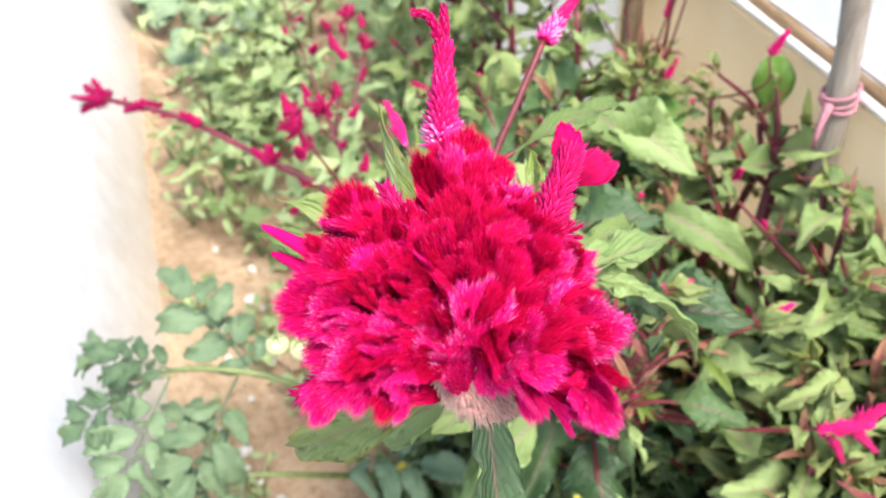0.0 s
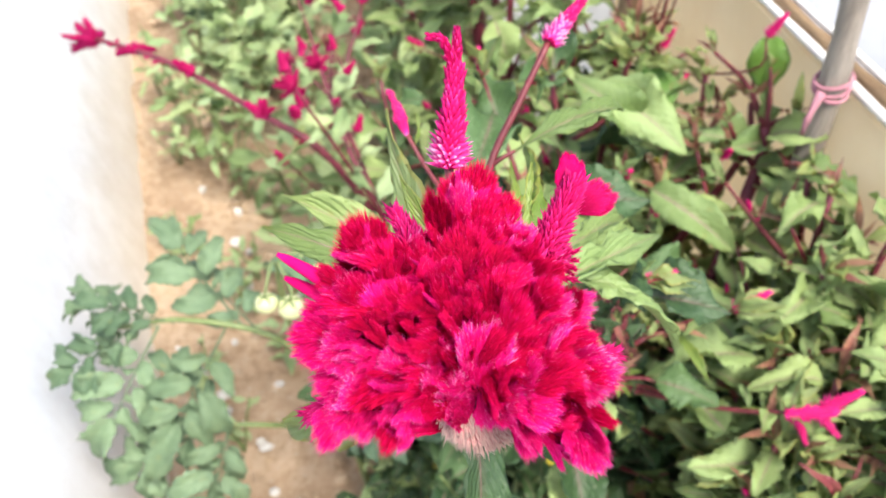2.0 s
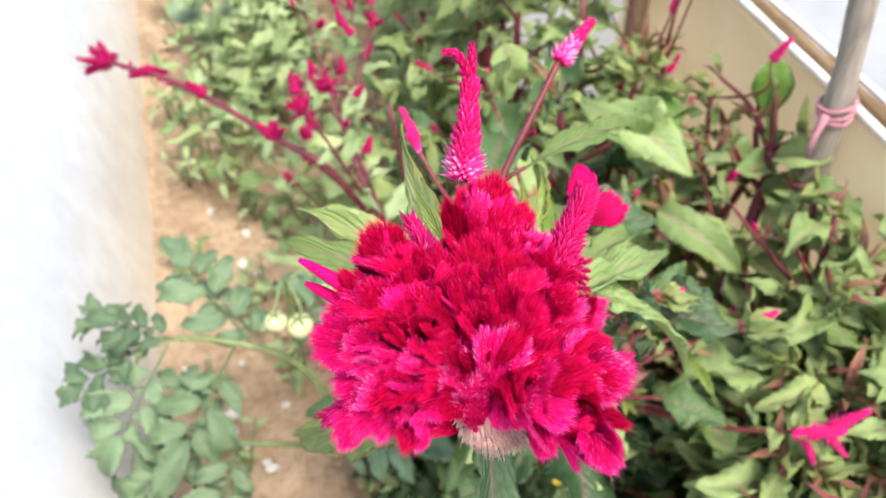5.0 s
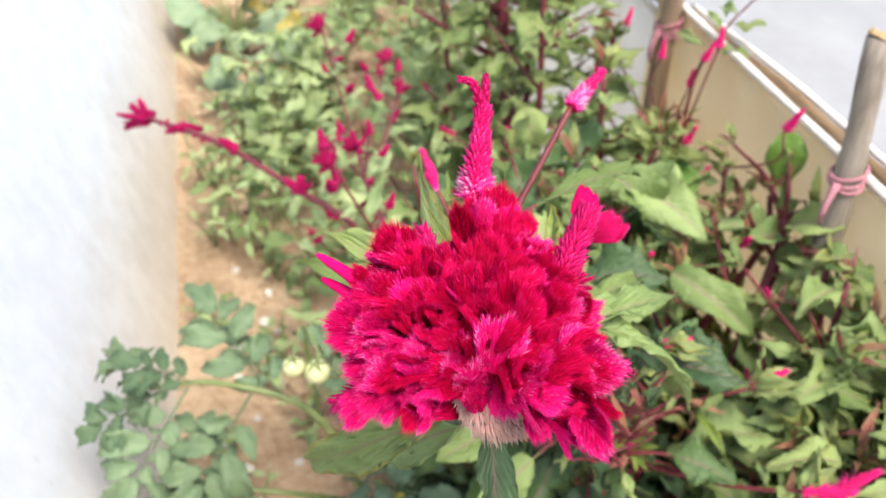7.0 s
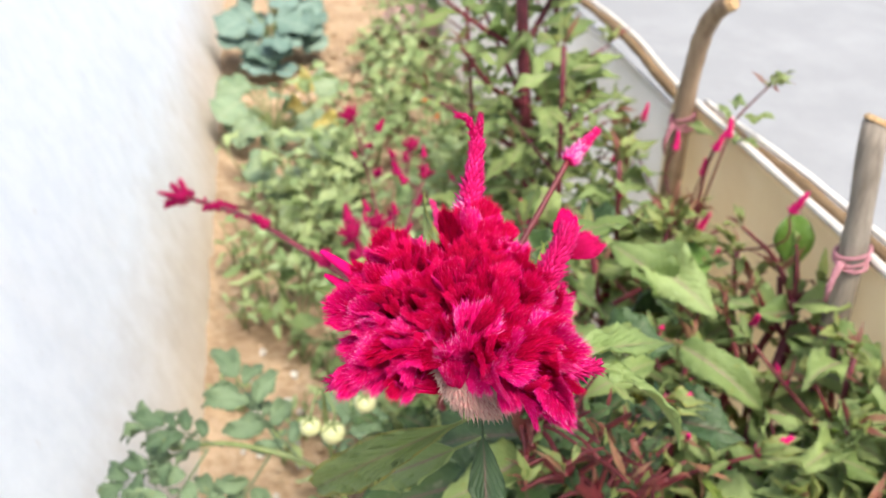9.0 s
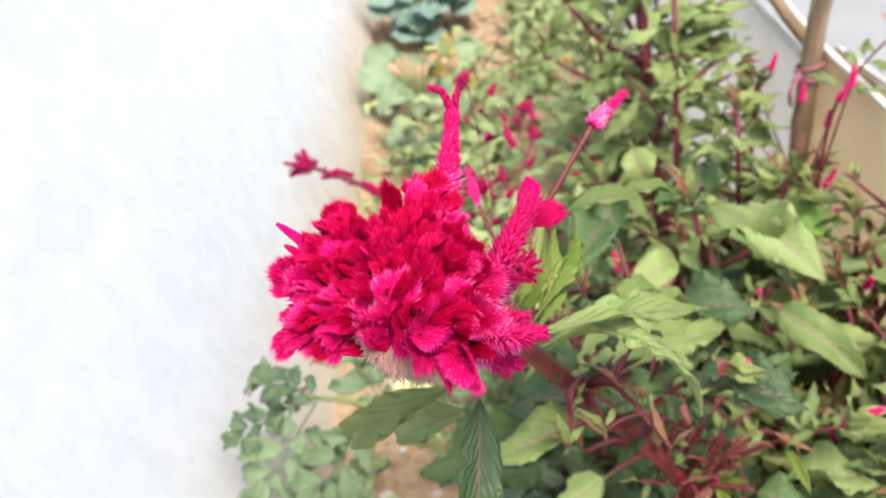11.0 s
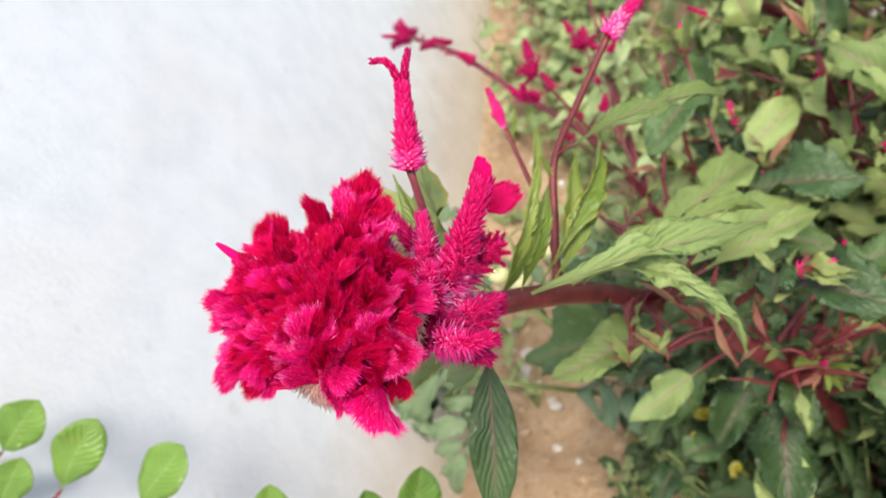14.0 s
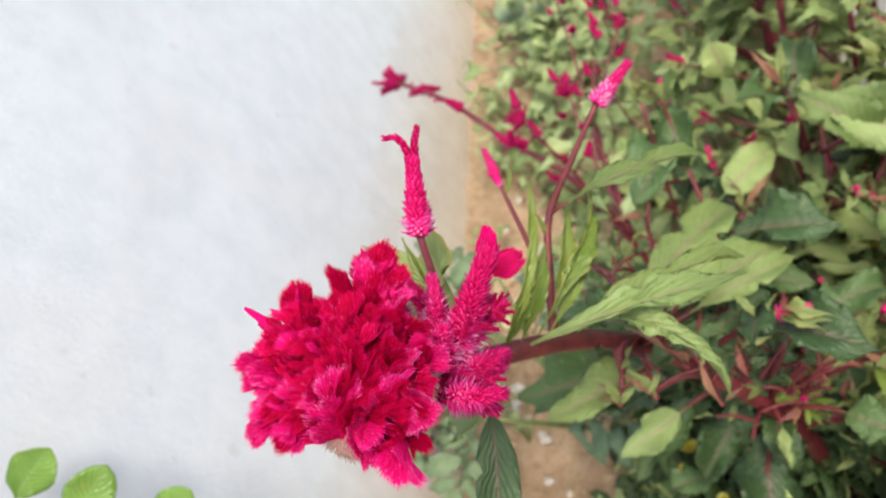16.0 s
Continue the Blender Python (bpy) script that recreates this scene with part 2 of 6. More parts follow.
LONG_YOUNG = leaf_material("long_young_leaf", (0.12, 0.20, 0.025), (0.27, 0.37, 0.07), (0.36, 0.26, 0.12), 0.024, 0.28, 0.4, 0.3, (0.42, 0.36, 0.06), 0.4)
LEAF_RED = leaf_material("reddish_young_leaf", (0.28, 0.045, 0.06), (0.40, 0.21, 0.11), (0.42, 0.05, 0.09), 0.04, 0.25, 0.45)
# Dark-green leaves, deepened in colour with the shade low in the plants.
LEAF_DARK_SHADE = leaf_material("dark_leaf_and_shade", (0.02, 0.054, 0.016), (0.08, 0.145, 0.042), (0.22, 0.10, 0.10), 0.02, 0.12, 0.55, 0.3, (0.4, 0.4, 0.26))
TOMATO_LEAF = leaf_material("tomato_leaf", (0.085, 0.15, 0.072), (0.22, 0.31, 0.16), (0.14, 0.22, 0.11), 0.02, 0.18, 0.55)
WEED_LEAF = leaf_material("weed_leaf", (0.23, 0.33, 0.11), (0.49, 0.58, 0.27), (0.36, 0.44, 0.22), 0.02, 0.35, 0.5)
SQUASH_LEAF = leaf_material("squash_leaf", (0.11, 0.20, 0.15), (0.26, 0.37, 0.29), (0.36, 0.45, 0.36), 0.02, 0.15, 0.6)
PALE_SQUASH_LEAF = leaf_material("pale_squash_leaf", (0.17, 0.26, 0.12), (0.35, 0.44, 0.25), (0.44, 0.5, 0.32), 0.02, 0.25, 0.6, 0.4, (0.5, 0.42, 0.12))
YELLOW_LEAF = leaf_material("yellowed_leaf", (0.42, 0.32, 0.05), (0.62, 0.5, 0.16), (0.6, 0.5, 0.2), 0.03, 0.25, 0.55)
FRESH_LEAF = leaf_material("fresh_round_leaf", (0.085, 0.195, 0.024), (0.19, 0.34, 0.055), (0.3, 0.44, 0.14), 0.018, 0.28, 0.35)
STEM_RED = stem_material("crimson_stem", (0.085, 0.009, 0.015), (0.2, 0.03, 0.036))
STEM_DARK = stem_material("dark_crimson_stem", (0.085, 0.011, 0.02), (0.23, 0.036, 0.055))
STEM_GREEN = stem_material("green_stem", (0.12, 0.17, 0.05), (0.25, 0.3, 0.12))
# First tone includes shade of the hollows, last tone the glints on the hairs.
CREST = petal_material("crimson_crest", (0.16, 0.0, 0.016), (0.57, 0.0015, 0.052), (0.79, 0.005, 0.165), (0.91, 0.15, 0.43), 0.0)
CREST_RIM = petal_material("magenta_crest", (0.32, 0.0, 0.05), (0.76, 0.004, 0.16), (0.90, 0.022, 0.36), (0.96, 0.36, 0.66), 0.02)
SPIKE = petal_material("magenta_spike", (0.30, 0.0, 0.04), (0.74, 0.01, 0.16), (0.92, 0.06, 0.36), (0.95, 0.42, 0.66), 0.06)
PALE = petal_material("pale_bracts", (0.48, 0.15, 0.17), (0.66, 0.36, 0.33), (0.76, 0.54, 0.46), (0.80, 0.60, 0.52), 0.1)
BUD_PINK = petal_material("pink_bud", (0.65, 0.02, 0.16), (0.85, 0.02, 0.22), (0.92, 0.04, 0.32), (0.95, 0.2, 0.5), 0.3)
BUD_DULL = petal_material("dull_crimson_bud", (0.36, 0.008, 0.075), (0.52, 0.012, 0.13), (0.66, 0.035, 0.21), (0.78, 0.16, 0.38), 0.1)
TOMATO = stem_material("unripe_tomato", (0.5, 0.52, 0.25), (0.62, 0.62, 0.36), 0.3)
ORANGE = petal_material("orange_petals", (0.6, 0.12, 0.03), (0.8, 0.22, 0.06), (0.85, 0.32, 0.12), (0.85, 0.4, 0.2), 0.2)
YELLOW_BLOOM = petal_material("yellow_petals", (0.6, 0.5, 0.05), (0.75, 0.68, 0.1), (0.8, 0.74, 0.2), (0.85, 0.8, 0.4), 0.2)


# ---- mesh helpers ----
class Sheet:
    """Collects vertices, faces and one uv for each vertex."""

    def __init__(self):
        self.v, self.f, self.uv = [], [], []

    def add(self, verts, faces, uvs):
        k = len(self.v)
        self.v += [tuple(p) for p in verts]
        self.uv += uvs
        self.f += [tuple(i + k for i in q) for q in faces]

    def mesh(self, name, mat, smooth=True):
        me = bpy.data.meshes.new(name)
        me.from_pydata(self.v, [], self.f)
        layer = me.uv_layers.new(name="UVMap")
        idx = np.empty(len(me.loops), dtype=np.int32)
        me.loops.foreach_get("vertex_index", idx)
        layer.data.foreach_set("uv", np.array(self.uv, dtype=np.float32)[idx].ravel())
        me.polygons.foreach_set("use_smooth", [smooth] * len(me.polygons))
        me.materials.append(mat)
        me.update()
        return me


def part(name, me, parent, label="", m=None):
    ob = new(name, me)
    ob.parent = parent
    if m is not None:
        ob.matrix_basis = m
    return tagged(ob, label=label)


def thing(name, label, category, at=(0, 0, 0), group="", kind="", data=None):
    ob = new(name, data)
    ob.location = at
    return tagged(ob, label, category, group, kind)


def curve_points(pts, per=6):
    """A smooth line through the given points."""
    p = [Vector(q) for q in pts]
    p = [2 * p[0] - p[1]] + p + [2 * p[-1] - p[-2]]
    out = []
    for i in range(1, len(p) - 2):
        for k in range(per):
            t = k / per
            a, b, c, d = p[i - 1:i + 3]
            out.append(0.5 * (2 * b + (c - a) * t + (2 * a - 5 * b + 4 * c - d) * t * t + (3 * b - a - 3 * c + d) * t ** 3))
    return out + [p[-2]]


def tube(sheet, pts, r0, r1, seg=7, per=5, knots=0.0, rng=random):
    line = curve_points(pts, per) if per > 1 else [Vector(q) for q in pts]
    n = len(line)
    verts, faces, uvs = [], [], []
    side = None
    for i, p in enumerate(line):
        d = (line[min(i + 1, n - 1)] - line[max(i - 1, 0)]).normalized()
        if side is None:
            side = d.orthogonal().normalized()
        side = (side - d * side.dot(d)).normalized()
        up = d.cross(side)
        s = i / (n - 1)
        r = (r0 + (r1 - r0) * s) * (1 + knots * rng.uniform(-1, 1))
        for k in range(seg):
            a = 2 * math.pi * k / seg
            verts.append(p + (side * math.cos(a) + up * math.sin(a)) * r)
            uvs.append((k / seg, s))
    for i in range(n - 1):
        for k in range(seg):
            faces.append((i * seg + k, i * seg + (k + 1) % seg, (i + 1) * seg + (k + 1) % seg, (i + 1) * seg + k))
    faces.append(tuple(range(seg - 1, -1, -1)))
    faces.append(tuple((n - 1) * seg + k for k in range(seg)))
    sheet.add(verts, faces, uvs)
    return line


def leaf_width(s, form):
    if form == "ovate":
        return max(0.0, math.sin(math.pi * min(1, s) ** 0.72)) ** 0.8 * 0.98 + 0.02 * (1 - s)
    if form == "lance":
        return max(0.0, math.sin(math.pi * s ** 0.85)) ** 1.1
    if form == "round":
        return max(0.0, math.sin(math.pi * s ** 1.25)) ** 0.6
    return max(0.0, math.sin(math.pi * s ** 1.15)) ** 1.05      # strap


def leaf_into(sheet, form, width, fold, droop, wave, rng, rows=11, cols=3, petiole=0.12, teeth=0.0, frame_m=None, thick=0.006, twist=0.0, rag=0.09, lobed=0.0, bites=0, quilt=0.0):
    """A blade from the origin to (0, 1, 0), lying across x, its upper side to +z; a thin closed slab with a petiole.
    lobed: how uneven its margin runs; bites: eaten notches; quilt: how far the blade swells between its side veins."""
    prof, a, y, z = [], 0.0, 0.0, 0.0
    steps = rows
    for i in range(steps + 1):
        prof.append((y, z, a))
        a = droop * (0.4 - (i + 1) / steps)
        y += math.cos(a) / steps
        z += math.sin(a) / steps
    ye, ze = prof[-1][0], prof[-1][1]
    ln, tilt = math.hypot(ye, ze), math.atan2(ze, ye)
    ph = [rng.uniform(0, 6.28) for _ in range(7)]
    notch = [(rng.uniform(0.3, 0.85), rng.choice((1, -1)), rng.uniform(0.02, 0.045), rng.uniform(0.25, 0.6)) for _ in range(bites)]
    sway = rng.uniform(-0.06, 0.06)
    top, uvs = [], []
    for i, (py, pz, pa) in enumerate(prof):
        s = i / steps
        sb = max(0.0, (s - petiole) / (1 - petiole))
        w = width * 0.5 * leaf_width(sb, form) if s > petiole else 0.0
        w = max(w, 0.008)
        for j in range(-cols, cols + 1):
            u = j / cols
            side = 1 if u > 0 else -1
            ws = w * (1 + lobed * (0.6 * math.sin(8 * s + ph[1 if u > 0 else 2]) + 0.4 * math.sin(19 * s + ph[3 if u > 0 else 4])))
            for s0, sd, wd, dp in notch:
                if sd == side:
                    ws *= 1 - dp * math.exp(-((s - s0) / wd) ** 2)
            ww = ws * (1 + teeth * (0.5 if i % 2 else -0.5) + rag * rng.uniform(-1, 1)) if abs(j) == cols else ws
            x = u * ww
            h = fold * abs(x) + wave * math.sin(9 * s + ph[0] + (1.5 if u > 0 else 0)) * (u * u) * w * 2
            h += 0.5 * wave * math.sin(23 * s + ph[5] + side) * abs(u) ** 3 * w
            h += quilt * w * abs(math.sin(math.pi * (7 * sb - 2.2 * abs(u)))) * 4 * abs(u) * (1 - 0.6 * abs(u))
            ang = twist * s
            x2, h2 = x * math.cos(ang) - h * math.sin(ang) + sway * math.sin(math.pi * s), x * math.sin(ang) + h * math.cos(ang)
            yy, zz = py - h2 * math.sin(pa), pz + h2 * math.cos(pa)
            yy, zz = (yy * math.cos(tilt) + zz * math.sin(tilt)) / ln, (-yy * math.sin(tilt) + zz * math.cos(tilt)) / ln
            top.append(Vector((x2, yy, zz)))
            uvs.append((0.5 + 0.5 * u, sb))
    c = 2 * cols + 1
    n = len(top)
    low = [p - Vector((0, 0, thick)) for p in top]
    faces = []
    for i in range(steps):
        for j in range(c - 1):
            q = (i * c + j, i * c + j + 1, (i + 1) * c + j + 1, (i + 1) * c + j)
            faces.append(q)
            faces.append(tuple(n + k for k in reversed(q)))
    for i in range(steps):
        faces.append((i * c, (i + 1) * c, n + (i + 1) * c, n + i * c))
        faces.append((i * c + c - 1, n + i * c + c - 1, n + (i + 1) * c + c - 1, (i + 1) * c + c - 1))
    pts = top + low
    if frame_m is not None:
        pts = [frame_m @ p for p in pts]
    sheet.add(pts, faces, uvs + uvs)


def leaf_meshes(name, mat, form, width, count, seed, droop=0.7, fold=0.25, wave=0.25, teeth=0.0, petiole=0.12, rows=11, rag=0.1, lobed=0.0, bites=0, quilt=0.0, cols=3):
    out = []
    rng = random.Random(seed)
    for _ in range(count):
        s = Sheet()
        leaf_into(s, form, width * rng.uniform(0.85, 1.15), fold * rng.uniform(0.3, 1.5), droop * rng.uniform(0.3, 1.4), wave * rng.uniform(0.5, 1.4), rng, rows=rows,
                  petiole=petiole, teeth=teeth, twist=rng.uniform(-0.25, 0.25), rag=rag, lobed=lobed, bites=rng.randint(0, bites), quilt=quilt, cols=cols)
        out.append(s.mesh(name, mat))
    return out


def aim(base, tip, up=(0, 0, 1), wide=1.0):
    """The pose of a unit leaf that runs from base to tip, its upper side towards up."""
    b, d = Vector(base), Vector(tip) - Vector(base)
    ln = d.length
    y = d.normalized()
    z = Vector(up) - y * Vector(up).dot(y)
    if z.length < 1e-3:
        z = y.orthogonal()
    z.normalize()
    x = y.cross(z)
    m = Matrix((x, y, z)).transposed().to_4x4()
    m.translation = b
    return m @ Matrix.Diagonal((ln * wide, ln, ln, 1))


def local(root, m):
    """The pose m of the world, as seen from a thing that is only moved."""
    return Matrix.Translation(-root.location) @ m


def unit_dir(rng, low=-0.2, high=0.6):
    a, e = rng.uniform(0, 6.283), rng.uniform(low, high)
    return Vector((math.cos(a) * math.cos(e), math.sin(a) * math.cos(e), math.sin(e)))


def bract_into(sheet, p, d, ln, w, v0, v1, rng):
    """A pointed bract: a three-sided blade."""
    side = d.orthogonal().normalized()
    side = Matrix.Rotation(rng.uniform(0, 6.28), 3, d) @ side
    up = d.cross(side)
    sheet.add([p + side * w, p - side * w * 0.5 + up * w * 0.8, p - side * w * 0.5 - up * w * 0.8, p + d * ln],
              [(0, 1, 3), (1, 2, 3), (2, 0, 3)], [(0.2, v0), (0.5, v0), (0.8, v0), (0.5, v1)])


def spike_into(sheet, pts, radius, count, rng, bract=0.006, wide=0.0014, pale=0.0, core=0.6, taper=0.7, wild=0.15, press=1.0):
    """A feathery flower spike along a line: a core set with bracts that point up and out."""
    first = len(sheet.uv)
    line = tube(sheet, pts, radius * core, radius * core * (1 - taper), 7, 5)
    # One dark tone for the core: shade between the bracts put into colour.
    sheet.uv[first:] = [(u, 0.05) for u, v in sheet.uv[first:]]
    n = len(line)
    for k in range(count):
        s = (k + rng.random()) / count
        i = min(int(s * (n - 1)), n - 2)
        f = s * (n - 1) - i
        p = line[i].lerp(line[i + 1], f)
        d = (line[i + 1] - line[i]).normalized()
        o = Matrix.Rotation(k * 2.39996, 3, d) @ d.orthogonal().normalized()
        r = radius * core * (1 - taper * s) * 0.8
        low = s < pale * rng.uniform(0.6, 1.3)
        out = (o * press * ((1.3 if low else 1.0) - 0.5 * s) + d * (0.35 + 0.8 * s) + unit_dir(rng, -1.5, 1.5) * wild).normalized()
        bract_into(sheet, p + o * r, out, bract * (1.1 if low else 1.0) * rng.uniform(0.65, 1.25) * (1 - 0.35 * s), wide, 0.55 if low else 0.15, rng.uniform(0.85, 1.15) if low else rng.uniform(0.55, 1.0), rng)

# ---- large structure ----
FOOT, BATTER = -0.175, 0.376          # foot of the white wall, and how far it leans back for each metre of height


def build_ground():
    def steps(lo, hi, fine_lo, fine_hi, step):
        a = [fine_lo - 0.15 * 1.6 ** k for k in range(1, 22) if fine_lo - 0.15 * 1.6 ** k > lo] + [lo]
        b = [fine_hi + 0.15 * 1.6 ** k for k in range(1, 22) if fine_hi + 0.15 * 1.6 ** k < hi] + [hi]
        return sorted(a) + list(np.arange(fine_lo, fine_hi + step / 2, step)) + b
    xs, ys = steps(-400, 400, -0.35, 0.85, 0.016), steps(-400, 400, 0.2, 4.4, 0.025)
    s = Sheet()
    verts, uvs = [], []
    for y in ys:
        for x in xs:
            near = 1.0 if -0.4 < x < 0.85 and 0.1 < y < 4.5 else 0.0
            z = -0.02
            if near:
                q = Vector((x * 5, y * 5, 0))
                z = 0.02 * noise.noise(q) + 0.011 * noise.noise(q * 3.7) + 0.006 * noise.noise(q * 11) + 0.004 * noise.noise(q * 23)
                z += 0.03 * max(0.0, 1 - abs(x + 0.19) / 0.09)
                if x > 0.74:
                    z = min(z, -0.01)
            verts.append((x, y, z))
            uvs.append((x, y))
    c = len(xs)
    faces = [(j * c + i, j * c + i + 1, (j + 1) * c + i + 1, (j + 1) * c + i) for j in range(len(ys) - 1) for i in range(c - 1)]
    s.add(verts, faces, uvs)
    thing("ground", "dry light-brown garden soil with crumbs and clods", "soil", kind="structure", data=s.mesh("ground", SOIL))


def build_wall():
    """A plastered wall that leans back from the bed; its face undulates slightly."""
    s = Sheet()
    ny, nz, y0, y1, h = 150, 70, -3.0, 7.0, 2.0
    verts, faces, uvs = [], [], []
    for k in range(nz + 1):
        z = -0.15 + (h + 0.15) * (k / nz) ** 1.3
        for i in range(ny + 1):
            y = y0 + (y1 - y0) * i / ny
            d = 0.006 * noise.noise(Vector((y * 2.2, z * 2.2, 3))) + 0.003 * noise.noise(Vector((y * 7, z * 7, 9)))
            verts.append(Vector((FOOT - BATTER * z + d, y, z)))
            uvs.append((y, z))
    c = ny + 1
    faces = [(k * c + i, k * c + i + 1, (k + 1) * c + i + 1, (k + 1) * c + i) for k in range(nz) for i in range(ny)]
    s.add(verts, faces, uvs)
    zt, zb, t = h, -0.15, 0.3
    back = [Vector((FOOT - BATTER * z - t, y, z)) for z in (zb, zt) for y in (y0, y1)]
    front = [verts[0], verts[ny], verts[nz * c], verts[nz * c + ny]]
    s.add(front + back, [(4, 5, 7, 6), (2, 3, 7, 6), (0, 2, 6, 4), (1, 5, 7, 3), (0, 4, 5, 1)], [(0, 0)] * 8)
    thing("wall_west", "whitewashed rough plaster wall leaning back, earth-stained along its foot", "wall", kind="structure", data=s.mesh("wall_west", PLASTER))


def build_road():
    s = Sheet()
    xs = [0.86, 1.2, 1.8, 3, 6, 12, 40, 399]
    ys = [-399, -40, -8, -2, 0, 1, 2, 3, 5, 9, 30, 399]
    verts = [Vector((x, y, z)) for z in (0.0, 0.03) for y in ys for x in xs]
    c, n = len(xs), len(xs) * len(ys)
    faces = []
    for j in range(len(ys) - 1):
        for i in range(c - 1):
            q = (j * c + i, j * c + i + 1, (j + 1) * c + i + 1, (j + 1) * c + i)
            faces.append(tuple(n + k for k in q))
        faces.append((j * c, n + j * c, n + (j + 1) * c, (j + 1) * c))
    s.add(verts, faces, [(p.x, p.y) for p in verts])
    thing("road", "smooth pale grey concrete lane beyond the fence", "road", kind="structure", data=s.mesh("road", ROAD, False))


def build_fence():
    rng = random.Random(5)
    root = thing("fence", "low tan sheet-board fence with bamboo rail tied to rough posts", "fence", (0.75, 1.2, 0))
    back = Matrix.Translation(-root.location)
    for k, (y0, y1) in enumerate(((-1.2, 0.2), (0.206, 1.40), (1.406, 2.9), (2.906, 4.4), (4.406, 5.9))):
        s = Sheet()
        n = 14
        verts = []
        top = 0.684 if k < 2 else 0.64
        for z in (-0.03, 0.3, top):
            for i in range(n + 1):
                y = y0 + (y1 - y0) * i / n
                b = 0.012 * noise.noise(Vector((y * 1.6, z * 2, 5)))
                verts += [(0.728 + b + 0.012 * z, y, z), (0.738 + b + 0.012 * z, y, z)]
        c = 2 * (n + 1)
        faces = []
        for r in range(2):
            for i in range(n):
                a = r * c + 2 * i
                faces += [(a, a + c, a + c + 2, a + 2), (a + 1, a + 3, a + c + 3, a + c + 1)]
        for i in range(n):
            a = 2 * c + 2 * i
            faces.append((a, a + 1, a + 3, a + 2))
        faces += [(0, 1, c + 1, c), (c, c + 1, 2 * c + 1, 2 * c)]
        e = 2 * n
        faces += [(e, e + c, e + c + 1, e + 1), (e + c, e + 2 * c, e + 2 * c + 1, e + c + 1)]
        s.add([back @ Vector(v) for v in verts], faces, [(v[1], v[2]) for v in verts])
        part("board", s.mesh("board", WHITE_BOARD if k > 1 else BOARD, False), root, "off-white sheet board" if k > 1 else "tan weathered sheet board")
        # Pale strip added where the board's top edge is brightly lit.
        s = Sheet()
        tube(s, [back @ Vector((0.741, y0, top + 0.006)), back @ Vector((0.744, (y0 + y1) / 2, top + 0.008)), back @ Vector((0.741, y1, top + 0.006))], 0.006, 0.006, 6, 6, 0.15, rng)
        part("edge_strip", s.mesh("edge_strip", LIT_TOP_EDGE), root, "pale strip added for the bright-lit top edge of the board")
    for pts, r in (([(0.764, -0.9, 0.69), (0.760, 0.3, 0.697), (0.758, 0.89, 0.698), (0.757, 1.1, 0.692), (0.755, 1.34, 0.676)], 0.0095),
                   ([(0.75, 1.3, 0.655), (0.748, 1.5, 0.672), (0.75, 1.72, 0.685), (0.735, 2.3, 0.68), (0.72, 3.6, 0.67), (0.72, 5.8, 0.68)], 0.0095)):
        s = Sheet()
        line = tube(s, [back @ Vector(p) for p in pts], r, r * 0.85, 8, 9, 0.2, rng)
        rail = part("rail", s.mesh("rail", RAIL), root, "brown split-bamboo rail")
        # Second pale strip, added for the sunlit upper side of the rail.
        s = Sheet()
        tube(s, [p + Vector((0.012, 0, 0.008)) for p in line], r * 0.55, r * 0.5, 6, 1, 0.1, rng)
        part("split_edge", s.mesh("split_edge", LIT_TOP_EDGE), rail, "pale strip added for the sunlit top of the bamboo")
    # posts
    for pts, r0, r1, mat, label in (
            ([(0.71, 0.80, -0.05), (0.714, 0.815, 0.35), (0.715, 0.824, 0.68), (0.716, 0.853, 0.868)], 0.0175, 0.0155, GREY_WOOD, "grey weathered wooden post, its top cut off slanting"),
            ([(0.712, 1.33, -0.05), (0.714, 1.32, 0.4), (0.715, 1.315, 0.674), (0.715, 1.302, 0.776), (0.715, 1.287, 0.832), (0.715, 1.257, 0.873), (0.716, 1.224, 0.896)], 0.0165, 0.0145, BARK, "crooked pale branch used as a post"),
            ([(0.765, 2.12, -0.05), (0.765, 2.1, 0.5), (0.765, 2.1, 0.93)], 0.018, 0.017, GREY_WOOD, "grey weathered wooden post"),
            ([(0.76, 3.5, -0.05), (0.765, 3.5, 0.5), (0.76, 3.52, 0.85)], 0.018, 0.017, GREY_WOOD, "grey weathered wooden post")):
        s = Sheet()
        tube(s, [back @ Vector(p) for p in pts], r0, r1, 10, 6, 0.07, rng)
        post = part("post", s.mesh("post", mat), root, label)
        s = Sheet()
        p, q = Vector(pts[-1]), Vector(pts[-2])
        d = (p - q).normalized()
        tube(s, [back @ (p - d * 0.002), back @ (p + d * 0.004 + Vector((0.003, 0, 0)))], r1 * 1.02, r1 * 0.85, 10, 2, 0.08, rng)
        part("cut_end", s.mesh("cut_end", CUT_WOOD, False), post, "pale freshly cut end")
    for c in ((0.715, 0.826, 0.70), (0.715, 1.315, 0.665)):
        s = Sheet()
        for k in range(3):
            ring = [Vector(c) + Vector((0.0205 * math.cos(a), 0.0195 * math.sin(a), 0.007 * (k - 1) + 0.006 * math.sin(a + k))) for a in np.linspace(0, 6.28, 12)]
            tube(s, [back @ p for p in ring], 0.0023, 0.0023, 5, 2, 0.2, rng)
        tube(s, [back @ (Vector(c) + Vector(o)) for o in ((-0.02, -0.01, 0), (-0.035, -0.02, -0.03), (-0.03, -0.015, -0.055))], 0.005, 0.003, 5, 3, 0.2, rng)
        part("cord", s.mesh("cord", PINK_CORD), root, "faded pink cloth cord tied round the post")


